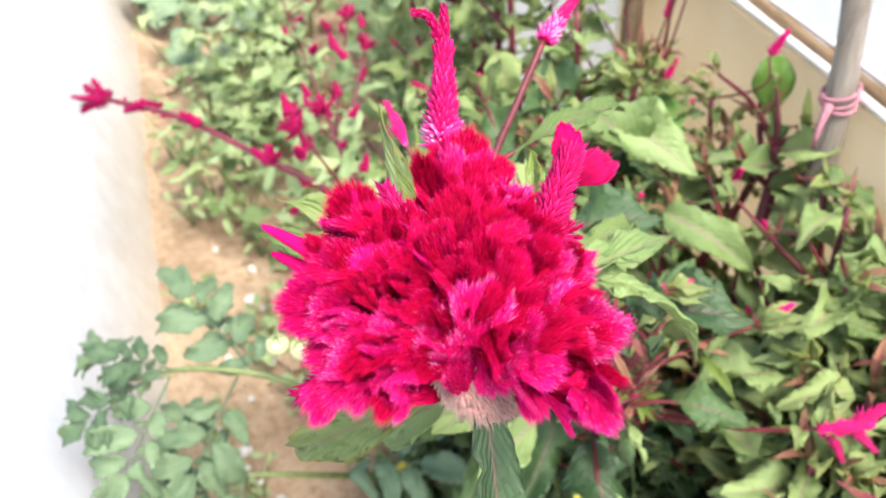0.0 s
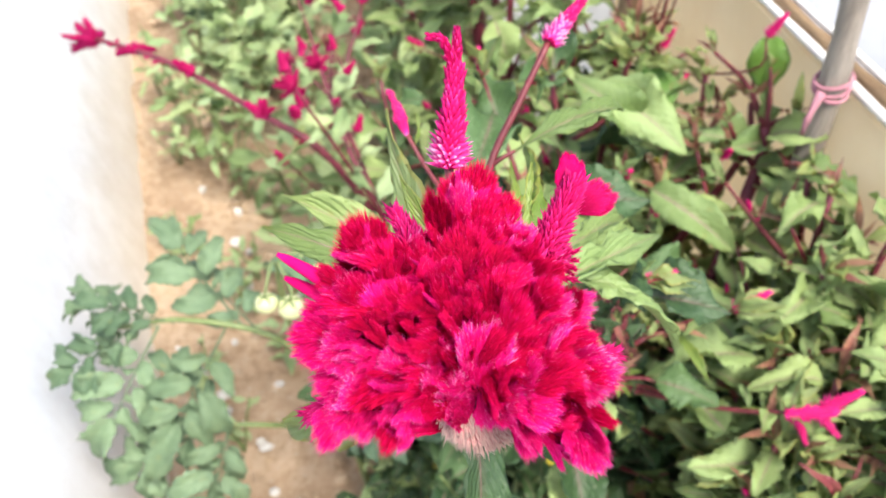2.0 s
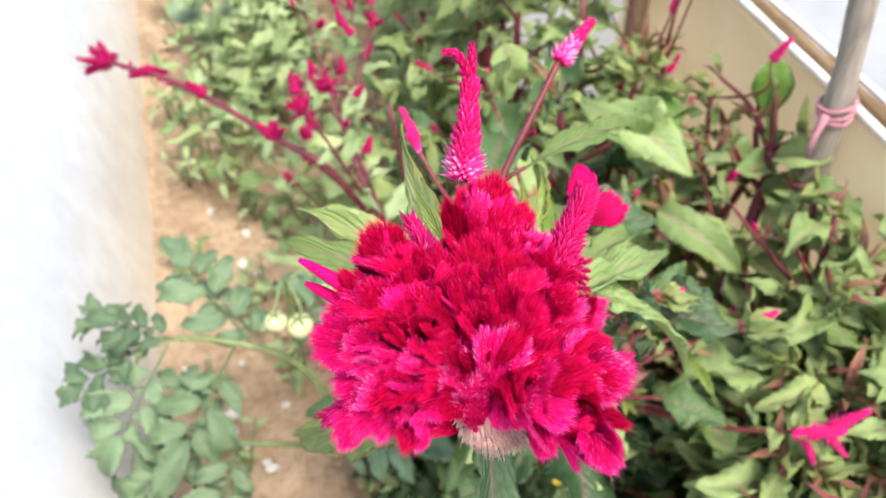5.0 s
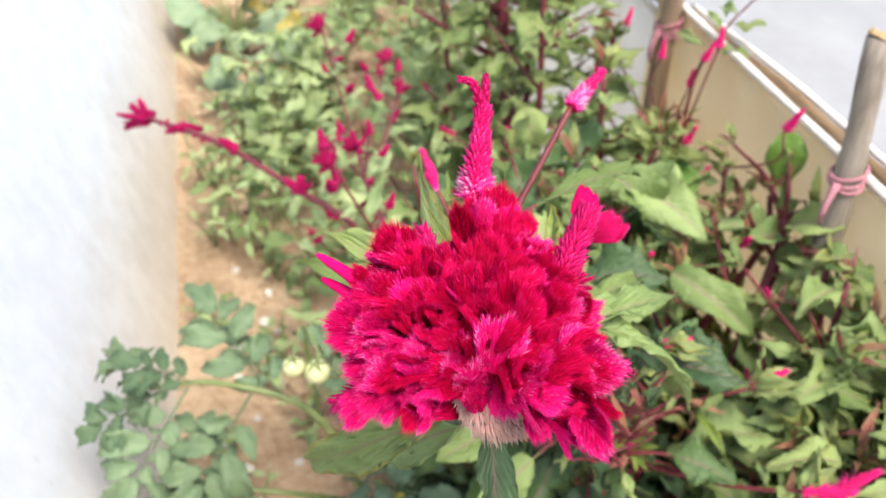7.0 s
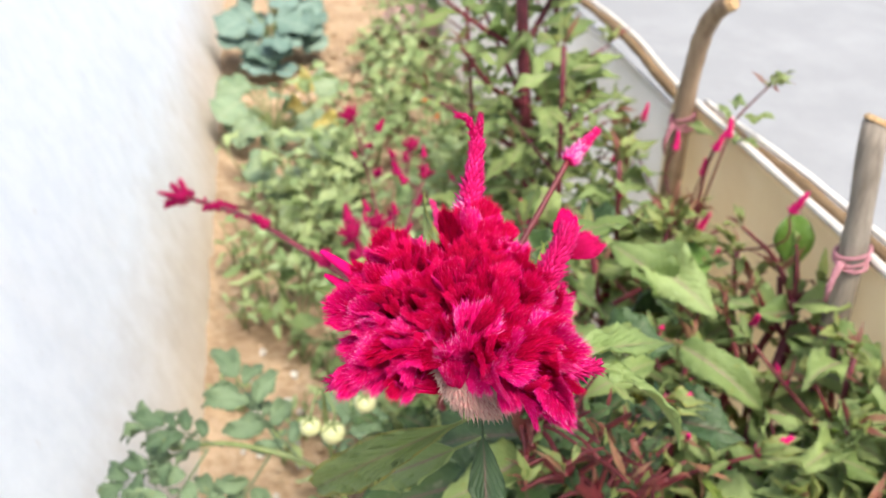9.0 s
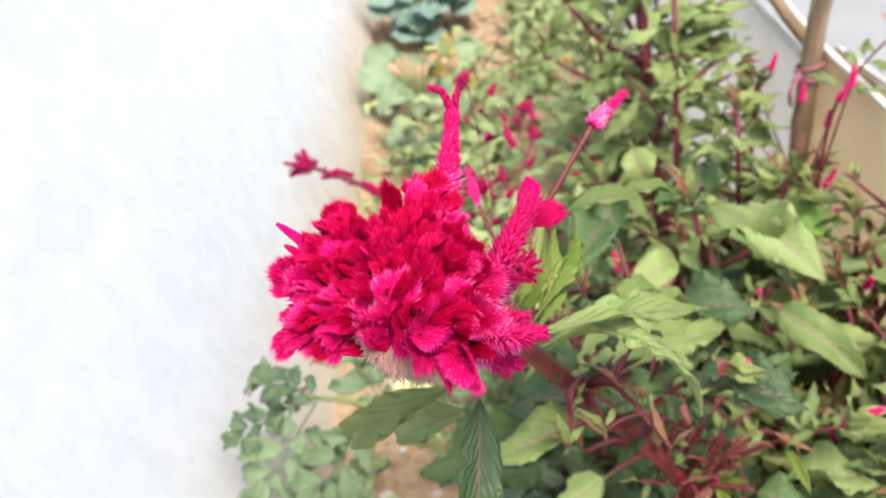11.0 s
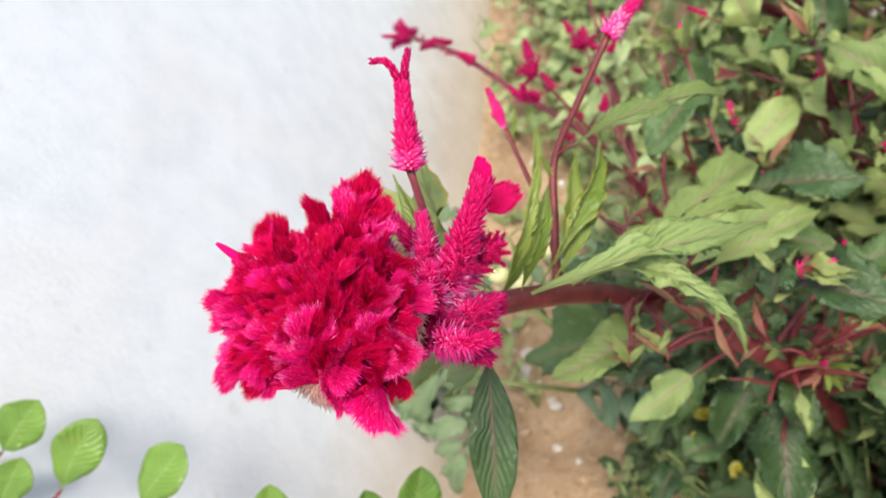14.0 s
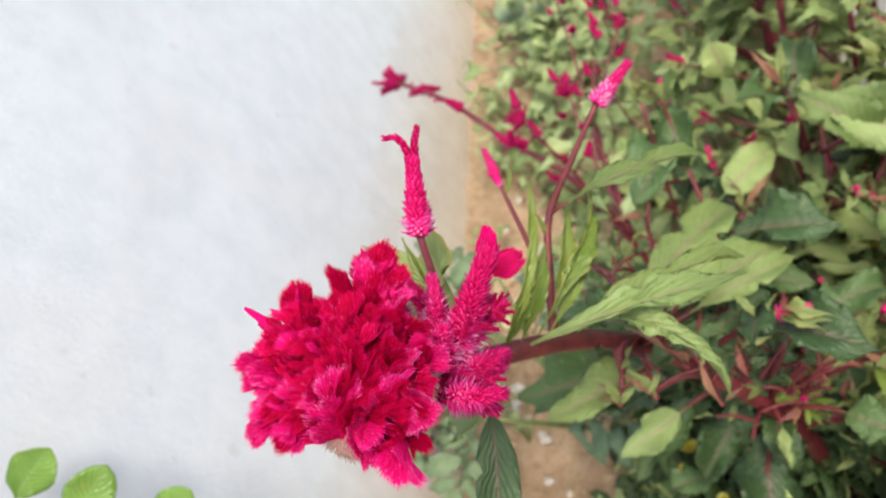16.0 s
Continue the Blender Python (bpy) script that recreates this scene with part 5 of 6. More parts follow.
def build_bare_stem():
    rng = random.Random(61)
    root = thing("celosia_plant", "celosia with a bare thick crimson stem and reddish rosettes", "plant", (0.60, 0.77, 0), "celosia plants in the bed")
    stem_part("stem", root, [(0.60, 0.77, -0.02), (0.612, 0.785, 0.3), (0.632, 0.812, 0.433), (0.69, 0.868, 0.537), (0.705, 0.894, 0.585)], 0.0125, 0.0075, STEM_DARK, "thick dark-crimson ribbed stem", 9)
    for pts, count, size in (([(0.66, 0.84, 0.485), (0.685, 0.82, 0.50), (0.70, 0.79, 0.515)], 9, 0.055), ([(0.703, 0.892, 0.58), (0.685, 0.93, 0.63), (0.645, 0.962, 0.668)], 6, 0.04),
                             ([(0.705, 0.894, 0.585), (0.712, 0.885, 0.60), (0.718, 0.872, 0.615)], 8, 0.05), ([(0.635, 0.815, 0.44), (0.62, 0.86, 0.51), (0.613, 0.90, 0.562)], 8, 0.05),
                             ([(0.705, 0.894, 0.585), (0.712, 0.915, 0.62), (0.716, 0.935, 0.648)], 5, 0.035), ([(0.625, 0.80, 0.40), (0.60, 0.80, 0.43), (0.575, 0.79, 0.455)], 6, 0.045), ([(0.69, 0.868, 0.537), (0.665, 0.89, 0.57), (0.65, 0.90, 0.60)], 6, 0.045)):
        stem_part("branch", root, pts, 0.005, 0.0022, STEM_RED, "", 6)
        rosette(root, Vector(pts[-1]), (Vector(pts[-1]) - Vector(pts[-2])).normalized(), rng, RED_LEAVES * 2 + YOUNG_LEAVES, count, size)
    for base, tip, w in (((0.70, 0.885, 0.57), (0.626, 0.855, 0.60), 1.1), ((0.695, 0.872, 0.545), (0.722, 0.78, 0.60), 1.0), ((0.68, 0.86, 0.52), (0.712, 0.72, 0.552), 1.0), ((0.66, 0.84, 0.48), (0.705, 0.74, 0.49), 1.1),
                         ((0.635, 0.815, 0.43), (0.64, 0.765, 0.455), 1.2), ((0.635, 0.815, 0.43), (0.57, 0.80, 0.52), 1.0), ((0.62, 0.79, 0.36), (0.66, 0.70, 0.45), 1.1), ((0.62, 0.79, 0.36), (0.54, 0.74, 0.42), 1.1),
                         ((0.61, 0.78, 0.30), (0.62, 0.68, 0.40), 1.1), ((0.61, 0.78, 0.28), (0.70, 0.76, 0.40), 1.0), ((0.70, 0.89, 0.58), (0.712, 0.93, 0.62), 1.2),
                         ((0.70, 0.885, 0.57), (0.715, 0.80, 0.64), 1.1), ((0.69, 0.87, 0.55), (0.70, 0.77, 0.56), 1.2), ((0.70, 0.88, 0.56), (0.60, 0.92, 0.58), 1.1), ((0.66, 0.84, 0.48), (0.57, 0.86, 0.53), 1.1),
                         ((0.64, 0.82, 0.44), (0.60, 0.73, 0.47), 1.1), ((0.69, 0.87, 0.54), (0.66, 0.95, 0.57), 1.1), ((0.65, 0.83, 0.46), (0.67, 0.72, 0.50), 1.1), ((0.62, 0.79, 0.38), (0.56, 0.70, 0.44), 1.2)):
        part("leaf", rng.choice(CELOSIA_LEAVES), root, "", local(root, aim(base, tip, Vector((-0.2, -0.4, 0.9)) + unit_dir(rng) * 0.3, w)))


def build_bushes():
    build_bare_stem()
    celosia_bush("bushy celosia with broad pale-green leaves and small buds", (0.52, 0.95, 0), (0.45, 1.02, 0.63), 2, 10, 0.17, 0.115, 28, 0.4)
    tall = celosia_bush("tall dark-stemmed celosia with drooping leaves above the fence", (0.56, 1.45, 0), (0.485, 1.60, 1.02), 3, 12, 0.2, 0.14, 22, 0.35, stem_r=0.018, lower=0.35, slim=True)
    rng = random.Random(19)
    for me, base, tip, w in ((CELOSIA_LEAVES[1], (0.515, 1.55, 0.70), (0.553, 1.55, 0.60), 1.1), (LANCE_LEAVES[0], (0.52, 1.55, 0.66), (0.70, 1.56, 0.69), 1.0), (LANCE_LEAVES[2], (0.52, 1.55, 0.62), (0.69, 1.54, 0.655), 1.1),
                             (LANCE_LEAVES[3], (0.53, 1.54, 0.58), (0.69, 1.52, 0.62), 1.2), (LANCE_LEAVES[4], (0.515, 1.55, 0.68), (0.43, 1.60, 0.71), 1.2), (LANCE_LEAVES[5], (0.52, 1.55, 0.60), (0.43, 1.56, 0.58), 1.2),
                             (LANCE_LEAVES[1], (0.51, 1.56, 0.72), (0.60, 1.60, 0.76), 1.3), (CELOSIA_LEAVES[4], (0.53, 1.54, 0.55), (0.61, 1.46, 0.56), 1.0), (LANCE_LEAVES[2], (0.53, 1.54, 0.54), (0.62, 1.50, 0.50), 1.3),
                             (CELOSIA_LEAVES[2], (0.51, 1.56, 0.74), (0.44, 1.53, 0.68), 1.0), (LANCE_LEAVES[0], (0.53, 1.53, 0.52), (0.45, 1.48, 0.53), 1.3), (LANCE_LEAVES[4], (0.51, 1.56, 0.76), (0.66, 1.62, 0.74), 1.1)):
        part("leaf", me, tall, "", local(tall, aim(base, tip, Vector((-0.1, -0.5, 0.9)) + unit_dir(rng) * 0.25, w)))
    for e in ((0.685, 1.60, 0.70), (0.62, 1.53, 0.61), (0.44, 1.58, 0.64), (0.60, 1.56, 0.66), (0.47, 1.50, 0.55)):
        stem_part("branch", tall, [(0.525, 1.545, e[2] - 0.08), (0.5 * (0.525 + e[0]), 0.5 * (1.545 + e[1]), e[2] - 0.03), e], 0.005, 0.002, STEM_DARK, "", 6)
        rosette(tall, Vector(e), Vector((0.1, -0.2, 1)).normalized(), rng, RED_LEAVES + YOUNG_LEAVES, 6, 0.05)
    celosia_bush("tall dark-stemmed celosia with many narrow leaves", (0.60, 1.62, 0), (0.59, 1.68, 0.95), 33, 9, 0.16, 0.13, 18, 0.35, stem_r=0.009, lower=0.35, slim=True)
    celosia_bush("tall dark-stemmed celosia with crimson side shoots", (0.52, 1.30, 0), (0.50, 1.34, 0.8), 34, 9, 0.15, 0.1, 16, 0.5, True, stem_r=0.008, lower=0.4, slim=True)
    celosia_bush("leafy celosia with reddish shoots near the fence", (0.60, 0.45, 0), (0.60, 0.47, 0.5), 4, 9, 0.15, 0.10, 26, 0.5)
    celosia_bush("celosia with crimson buds leaning on the fence", (0.66, 1.22, 0), (0.67, 1.2, 0.55), 5, 8, 0.13, 0.095, 22, 0.9, True)
    celosia_bush("leafy celosia with broad green leaves", (0.50, 0.62, 0), (0.54, 0.63, 0.47), 6, 8, 0.10, 0.1, 24, 0.2)
    celosia_bush("thin-stemmed celosia with small crimson flower heads", (0.34, 1.15, 0), (0.27, 1.25, 0.5), 7, 7, 0.18, 0.1, 10, 1.0, True, 0.005)
    celosia_bush("leafy celosia with dark leaves, shade put into their green", (0.36, 0.88, 0), (0.37, 0.93, 0.52), 8, 8, 0.14, 0.10, 22, 0.2, dark=True)
    # Extra low bush; its dark leaf colour carries the shade near the ground.
    celosia_bush("low celosia added under the crested plant, shade put into its dark leaves", (0.44, 0.70, 0), (0.44, 0.69, 0.40), 71, 7, 0.09, 0.085, 24, 0.0, dark=True)
    celosia_bush("slender dark-stemmed celosia with few leaves", (0.50, 1.85, 0), (0.46, 1.95, 0.9), 9, 6, 0.16, 0.12, 12, 0.3, stem_r=0.007, slim=True)
    for k, (x, y, z, lf) in enumerate(((0.60, 0.70, 0.46, 0.10), (0.68, 0.70, 0.63, 0.10), (0.68, 0.98, 0.60, 0.10), (0.62, 1.08, 0.60, 0.10), (0.55, 0.84, 0.54, 0.11), (0.69, 0.54, 0.62, 0.13),
                                           (0.57, 0.58, 0.52, 0.12), (0.68, 1.4, 0.60, 0.09), (0.60, 1.25, 0.62, 0.10), (0.67, 0.38, 0.58, 0.13), (0.69, 1.15, 0.56, 0.09),
                                           (0.70, 0.62, 0.64, 0.09), (0.70, 0.76, 0.60, 0.11), (0.705, 0.66, 0.58, 0.11), (0.705, 0.97, 0.55, 0.09), (0.68, 0.46, 0.60, 0.13), (0.60, 0.52, 0.55, 0.13), (0.55, 0.42, 0.50, 0.13), (0.535, 0.50, 0.49, 0.11), (0.63, 0.62, 0.60, 0.12))):
        thick = y < 0.65
        celosia_bush("leafy celosia with pale-green leaves beside the fence", (x, y, 0), (x - 0.01, y + 0.02, z), 40 + k, 8, 0.12, lf, 40 if y < 0.53 else 34 if thick else 19, 0.3, young=0.85 if thick else 0.6, lower=0.4 if thick else 0.45, rise=(-0.1, 0.7) if y > 0.65 else (-0.1, 0.3), pale=x > 0.54)
    # large leaves and shoots that stand out of the bushes
    rng = random.Random(88)
    root = thing("celosia_plant", "celosia with large pale leaves rising over the bushes", "plant", (0.61, 0.93, 0), "celosia plants in the bed")
    stem_part("stem", root, [(0.61, 0.93, -0.02), (0.62, 0.92, 0.3), (0.685, 0.90, 0.53), (0.70, 0.93, 0.6)], 0.008, 0.004, STEM_RED, "thick dark-crimson stem")
    for me, base, tip, up_, w in (
            (FRESH_LEAVES[1], (0.72, 0.930, 0.605), (0.718, 0.956, 0.684), (-0.4, -0.8, 0.4), 1.25), (CELOSIA_LEAVES[1], (0.478, 1.007, 0.638), (0.581, 0.876, 0.585), (-0.2, -0.4, 0.9), 0.9),
            (CELOSIA_LEAVES[2], (0.495, 0.847, 0.587), (0.576, 0.733, 0.552), (-0.2, -0.4, 0.9), 0.9), (CELOSIA_LEAVES[3], (0.71, 0.90, 0.52), (0.655, 0.935, 0.55), (-0.2, -0.5, 0.9), 1.2),
            (CELOSIA_LEAVES[4], (0.68, 0.875, 0.535), (0.728, 0.82, 0.571), (-0.2, -0.5, 0.9), 1.1), (CELOSIA_LEAVES[5], (0.68, 0.81, 0.615), (0.716, 0.722, 0.606), (-0.2, -0.5, 0.9), 1.0),
            (CELOSIA_LEAVES[6], (0.60, 0.69, 0.578), (0.648, 0.595, 0.583), (-0.2, -0.4, 0.9), 0.9), (CELOSIA_LEAVES[0], (0.545, 0.935, 0.57), (0.455, 0.966, 0.661), (-0.2, -0.5, 0.8), 1.2),
            (CELOSIA_LEAVES[2], (0.337, 0.935, 0.537), (0.427, 1.012, 0.547), (-0.1, -0.5, 0.8), 1.1), (CELOSIA_LEAVES[4], (0.367, 1.033, 0.734), (0.387, 1.014, 0.672), (-0.4, -0.8, 0.3), 1.6), (FRESH_LEAVES[2], (0.60, 1.05, 0.60), (0.618, 0.985, 0.575), (-0.2, -0.6, 0.8), 1.2),
            (YOUNG_LEAVES[1], (0.60, 1.04, 0.60), (0.648, 1.015, 0.617), (-0.2, -0.6, 0.8), 1.1), (YOUNG_LEAVES[2], (0.60, 1.04, 0.60), (0.575, 1.01, 0.632), (-0.2, -0.6, 0.8), 1.1), (YOUNG_LEAVES[3], (0.60, 1.04, 0.60), (0.61, 1.01, 0.64), (-0.2, -0.6, 0.8), 1.1)):
        part("leaf", me, root, "", local(root, aim(base, tip, up_, w)))
    for p, d in (((0.70, 0.935, 0.60), (0, 0, 1)), ((0.64, 0.93, 0.56), (-0.3, 0, 1)), ((0.70, 0.83, 0.56), (0.2, -0.3, 1)), ((0.66, 0.78, 0.55), (0, -0.4, 0.9)), ((0.60, 1.06, 0.62), (0, -0.3, 1)), ((0.62, 1.02, 0.60), (0.2, -0.4, 0.9)), ((0.57, 1.04, 0.61), (-0.3, -0.4, 0.9))):
        rosette(root, Vector(p), Vector(d).normalized(), rng, RED_LEAVES + YOUNG_LEAVES, 7, 0.05)
    br = stem_part("branch", root, [(0.66, 1.1, 0.45), (0.687, 1.16, 0.64), (0.718, 1.16, 0.725), (0.768, 1.16, 0.785)], 0.003, 0.0015, STEM_RED, "", 6)
    rosette(root, Vector((0.765, 1.16, 0.782)), Vector((0.5, 0, 0.6)), rng, YOUNG_LEAVES + RED_LEAVES, 8, 0.045)
    for k in range(5):
        part("leaf", rng.choice(LANCE_LEAVES), root, "", local(root, aim(br[8 + k], br[8 + k] + unit_dir(rng, -0.3, 0.3) * 0.06, (-0.2, -0.5, 0.8))))
    for p in ((0.695, 1.157, 0.685), (0.695, 1.125, 0.722), (0.695, 1.18, 0.63), (0.69, 1.273, 0.63), (0.69, 1.418, 0.62), (0.69, 1.15, 0.545), (0.68, 1.27, 0.43), (0.69, 0.928, 0.705)):
        bud_at(root, rng.choice(PINK_BUDS), p, Vector(p) + Vector((rng.uniform(0, 0.02), 0, 0.03)))
        stem_part("branch", root, [(0.67, 1.15, 0.5), tuple(Vector(p) - Vector((0.01, 0, 0.05))), p], 0.002, 0.0015, STEM_RED, "", 5)
    # long shoot that leans towards the white wall
    rng = random.Random(77)
    root = thing("celosia_plant", "thin celosia with a long crimson shoot leaning towards the wall", "plant", (0.27, 1.02, 0), "celosia plants in the bed")
    a = stem_part("stem", root, [(0.27, 1.02, -0.02), (0.25, 1.02, 0.3), (0.16, 1.06, 0.52), (0.079, 1.112, 0.58), (-0.03, 1.26, 0.585), (-0.145, 1.40, 0.56)], 0.006, 0.0036, STEM_DARK, "dark-crimson arching stem")
    part("flower_head", TUFTS[0], root, "fluffy crimson flower head", local(root, aim((-0.135, 1.39, 0.561), (-0.172, 1.42, 0.567))))
    for k in range(14):
        p = Vector((-0.02, 1.245, 0.585)).lerp(Vector((-0.13, 1.38, 0.563)), k / 13)
        bud_at(root, DULL_BUDS[k % 3], p, p + unit_dir(rng, -0.6, 1.2) * rng.uniform(0.006, 0.012), "small crimson bud along the stem")
    for p, c in (((0.079, 1.105, 0.585), 4), ((0.0, 1.22, 0.59), 2), ((-0.08, 1.32, 0.58), 2)):
        for k in range(c):
            d = (Vector((-0.2, 0, 0.5)) + unit_dir(rng, -1, 1)).normalized()
            bud_at(root, DULL_BUDS[k % 3], p, Vector(p) + d * rng.uniform(0.02, 0.032), "crimson bud in a small cluster")
    dress(root, a, rng, WEED_LEAVES + LANCE_LEAVES, 8, 0.07, 0.15, 0.55, wide=(0.4, 0.7))
    for top in ((0.118, 1.03, 0.68), (0.17, 1.195, 0.59), (0.267, 1.315, 0.61), (0.146, 1.377, 0.48), (0.163, 1.49, 0.645), (0.265, 1.436, 0.6)):
        t = Vector(top)
        br = stem_part("branch", root, [(0.22, 1.03, 0.42), (0.19, 0.5 * (1.03 + t.y), 0.5), tuple(t)], 0.003, 0.0018, STEM_DARK, "", 6)
        part("flower_head", TUFTS[rng.randrange(4)], root, "fluffy crimson flower head", local(root, aim(t - Vector((0, 0, 0.006)), t + Vector((rng.uniform(-0.01, 0.01), 0, rng.uniform(0.018, 0.03))))))
        for k in range(4):
            q = br[int(len(br) * rng.uniform(0.65, 0.95))]
            e = q + unit_dir(rng, 0.0, 1.0) * rng.uniform(0.02, 0.045)
            stem_part("branch", root, [tuple(q), tuple(q.lerp(e, 0.5) + Vector((0, 0, 0.003))), tuple(e)], 0.0014, 0.001, STEM_DARK, "", 5)
            bud_at(root, DULL_BUDS[k % 3], e, e + ((e - q).normalized() + Vector((0, 0, 0.8))).normalized() * rng.uniform(0.014, 0.026), "small crimson bud on a side twig")
        dress(root, br, rng, WEED_LEAVES, 5, 0.06, 0.2, 0.9)


def compound_leaf_meshes(count, seed):
    out = []
    for k in range(count):
        rng = random.Random(seed + k)
        s = Sheet()
        tube(s, [(0, 0, 0), (0, 0.5, 0.03), (0, 0.95, -0.02)], 0.014, 0.007, 5, 4)
        for y, side, ln in ((0.3, 1, 0.4), (0.33, -1, 0.38), (0.46, 1, 0.14), (0.58, 1, 0.52), (0.62, -1, 0.52), (0.72, -1, 0.13), (0.82, -1, 0.42), (0.85, 1, 0.42), (0.92, 0, 0.56)):
            d = Vector((side * 0.9, 0.6 if side else 1.0, rng.uniform(-0.6, 0.1)))
            m = aim((0, y, 0.02), Vector((0, y, 0.02)) + d.normalized() * ln * rng.uniform(0.95, 1.3), (0, rng.uniform(-0.3, 0.3), 1))
            leaf_into(s, "ovate", 0.43, 0.35, rng.uniform(0.6, 1.7), 0.3, rng, 20, 3, 0.1, 0.16, m, 0.01, 0.0, 0.05, 0.1, 0, 0.1)
        out.append(s.mesh("leaf", TOMATO_LEAF))
    return out


def build_tomato():
    rng = random.Random(9)
    root = thing("tomato_plant", "sprawling tomato plant with grey-green leaves and unripe fruit", "tomato plant", (0.13, 0.86, 0))
    leaves = compound_leaf_meshes(5, 60)
    a = stem_part("stem", root, [(0.13, 0.86, -0.02), (0.10, 0.84, 0.25), (0.05, 0.85, 0.42), (-0.06, 0.89, 0.46), (-0.15, 0.92, 0.44)], 0.006, 0.003, STEM_GREEN, "pale green hairy stem")
    b = stem_part("stem", root, [(0.10, 0.85, 0.2), (0.02, 0.80, 0.32), (-0.06, 0.80, 0.36)], 0.005, 0.003, STEM_GREEN)
    for base, tip in (((-0.12, 0.91, 0.45), (-0.205, 0.90, 0.41)), ((-0.08, 0.895, 0.455), (-0.16, 0.93, 0.48)), ((-0.1, 0.90, 0.45), (-0.17, 0.84, 0.36)), ((-0.02, 0.875, 0.45), (-0.09, 0.80, 0.38)),
                      ((0.02, 0.86, 0.44), (-0.03, 0.96, 0.46)), ((0.05, 0.85, 0.42), (0.09, 0.97, 0.42)), ((-0.05, 0.80, 0.36), (-0.16, 0.80, 0.3)), ((-0.04, 0.80, 0.36), (-0.09, 0.72, 0.30)),
                      ((0.08, 0.84, 0.28), (0.17, 0.76, 0.34)), ((0.1, 0.84, 0.25), (0.2, 0.88, 0.36)), ((-0.14, 0.92, 0.44), (-0.19, 1.01, 0.42)), ((0.0, 0.87, 0.45), (-0.06, 0.98, 0.5)),
                      ((-0.05, 0.80, 0.36), (-0.10, 0.86, 0.39)), ((-0.04, 0.80, 0.35), (-0.067, 0.765, 0.30)), ((-0.06, 0.81, 0.35), (-0.17, 0.80, 0.30)), ((-0.10, 0.9, 0.45), (-0.175, 0.93, 0.41))):
        part("leaf", rng.choice(leaves), root, "", local(root, aim(base, Vector(tip) + unit_dir(rng) * 0.01, (0.1, -0.4, 1), 1.0)))
    for c, r in (((0.036, 0.817, 0.545), 0.0135), ((0.062, 0.809, 0.538), 0.0155), ((0.105, 0.84, 0.55), 0.014)):
        s = Sheet()
        v, f, uv = [], [], []
        for i in range(9):
            th = math.pi * i / 8
            for j in range(14):
                ph = 2 * math.pi * j / 14
                rr = r * (1 + 0.02 * math.cos(5 * ph))
                v.append((rr * math.sin(th) * math.cos(ph), rr * math.sin(th) * math.sin(ph), r * (0.88 * math.cos(th) - 0.12 * math.exp(-(th * 3) ** 2))))
                uv.append((j / 14, i / 8))
        f = [(i * 14 + j, (i + 1) * 14 + j, (i + 1) * 14 + (j + 1) % 14, i * 14 + (j + 1) % 14) for i in range(8) for j in range(14)]
        s.add([Vector(p) + Vector(c) - root.location for p in v], f, uv)
        fruit = part("tomato", s.mesh("tomato", TOMATO), root, "small pale yellow-green unripe tomato")
        s = Sheet()
        for k in range(5):
            a2 = k * 1.2566
            d = Vector((math.cos(a2), math.sin(a2), -0.15))
            leaf_into(s, "lance", 0.28, 0.3, 0.6, 0.2, rng, 6, 2, 0.0, 0, aim(Vector(c) - root.location + Vector((0, 0, r * 0.8)), Vector(c) - root.location + Vector((0, 0, r * 0.8)) + d * r * 0.95))
        tube(s, [Vector(c) - root.location + Vector((0, 0, r * 0.78)), Vector(c) - root.location + Vector((0.004, 0.006, r * 1.6)), Vector((0.055, 0.855, 0.565)) - root.location, Vector((0.06, 0.853, 0.40)) - root.location], 0.0016, 0.0016, 5, 3)
        part("calyx", s.mesh("calyx", STEM_GREEN), fruit, "green star-shaped calyx")


def weed(label, base, height, count, size, seed, meshes, bloom=None, spread=0.1):
    rng = random.Random(seed)
    root = thing("weed_plant", label, "plant", base, "low leafy plants in the bed")
    b = Vector(base)
    for k in range(3):
        o = unit_dir(rng, 0.2, 0.9)
        line = stem_part("stem", root, [b - Vector((0, 0, 0.01)), b + o * spread * 0.5 + Vector((0, 0, height * 0.5)), b + o * spread + Vector((0, 0, height * rng.uniform(0.7, 1.0)))], 0.0026, 0.0012, STEM_GREEN, "", 5)
        dress(root, line, rng, meshes, count // 3, size, 0.15, 1.0, (-0.3, 0.6))
        if bloom:
            s = Sheet()
            for j in range(9):
                d = unit_dir(rng, 0.0, 0.8)
                leaf_into(s, "round", 0.8, 0.2, 0.5, 0.2, rng, 5, 2, 0.0, 0, aim(line[-1] - b, line[-1] - b + d * 0.016))
            part("bloom", s.mesh("bloom", bloom), root, "small bright bloom")


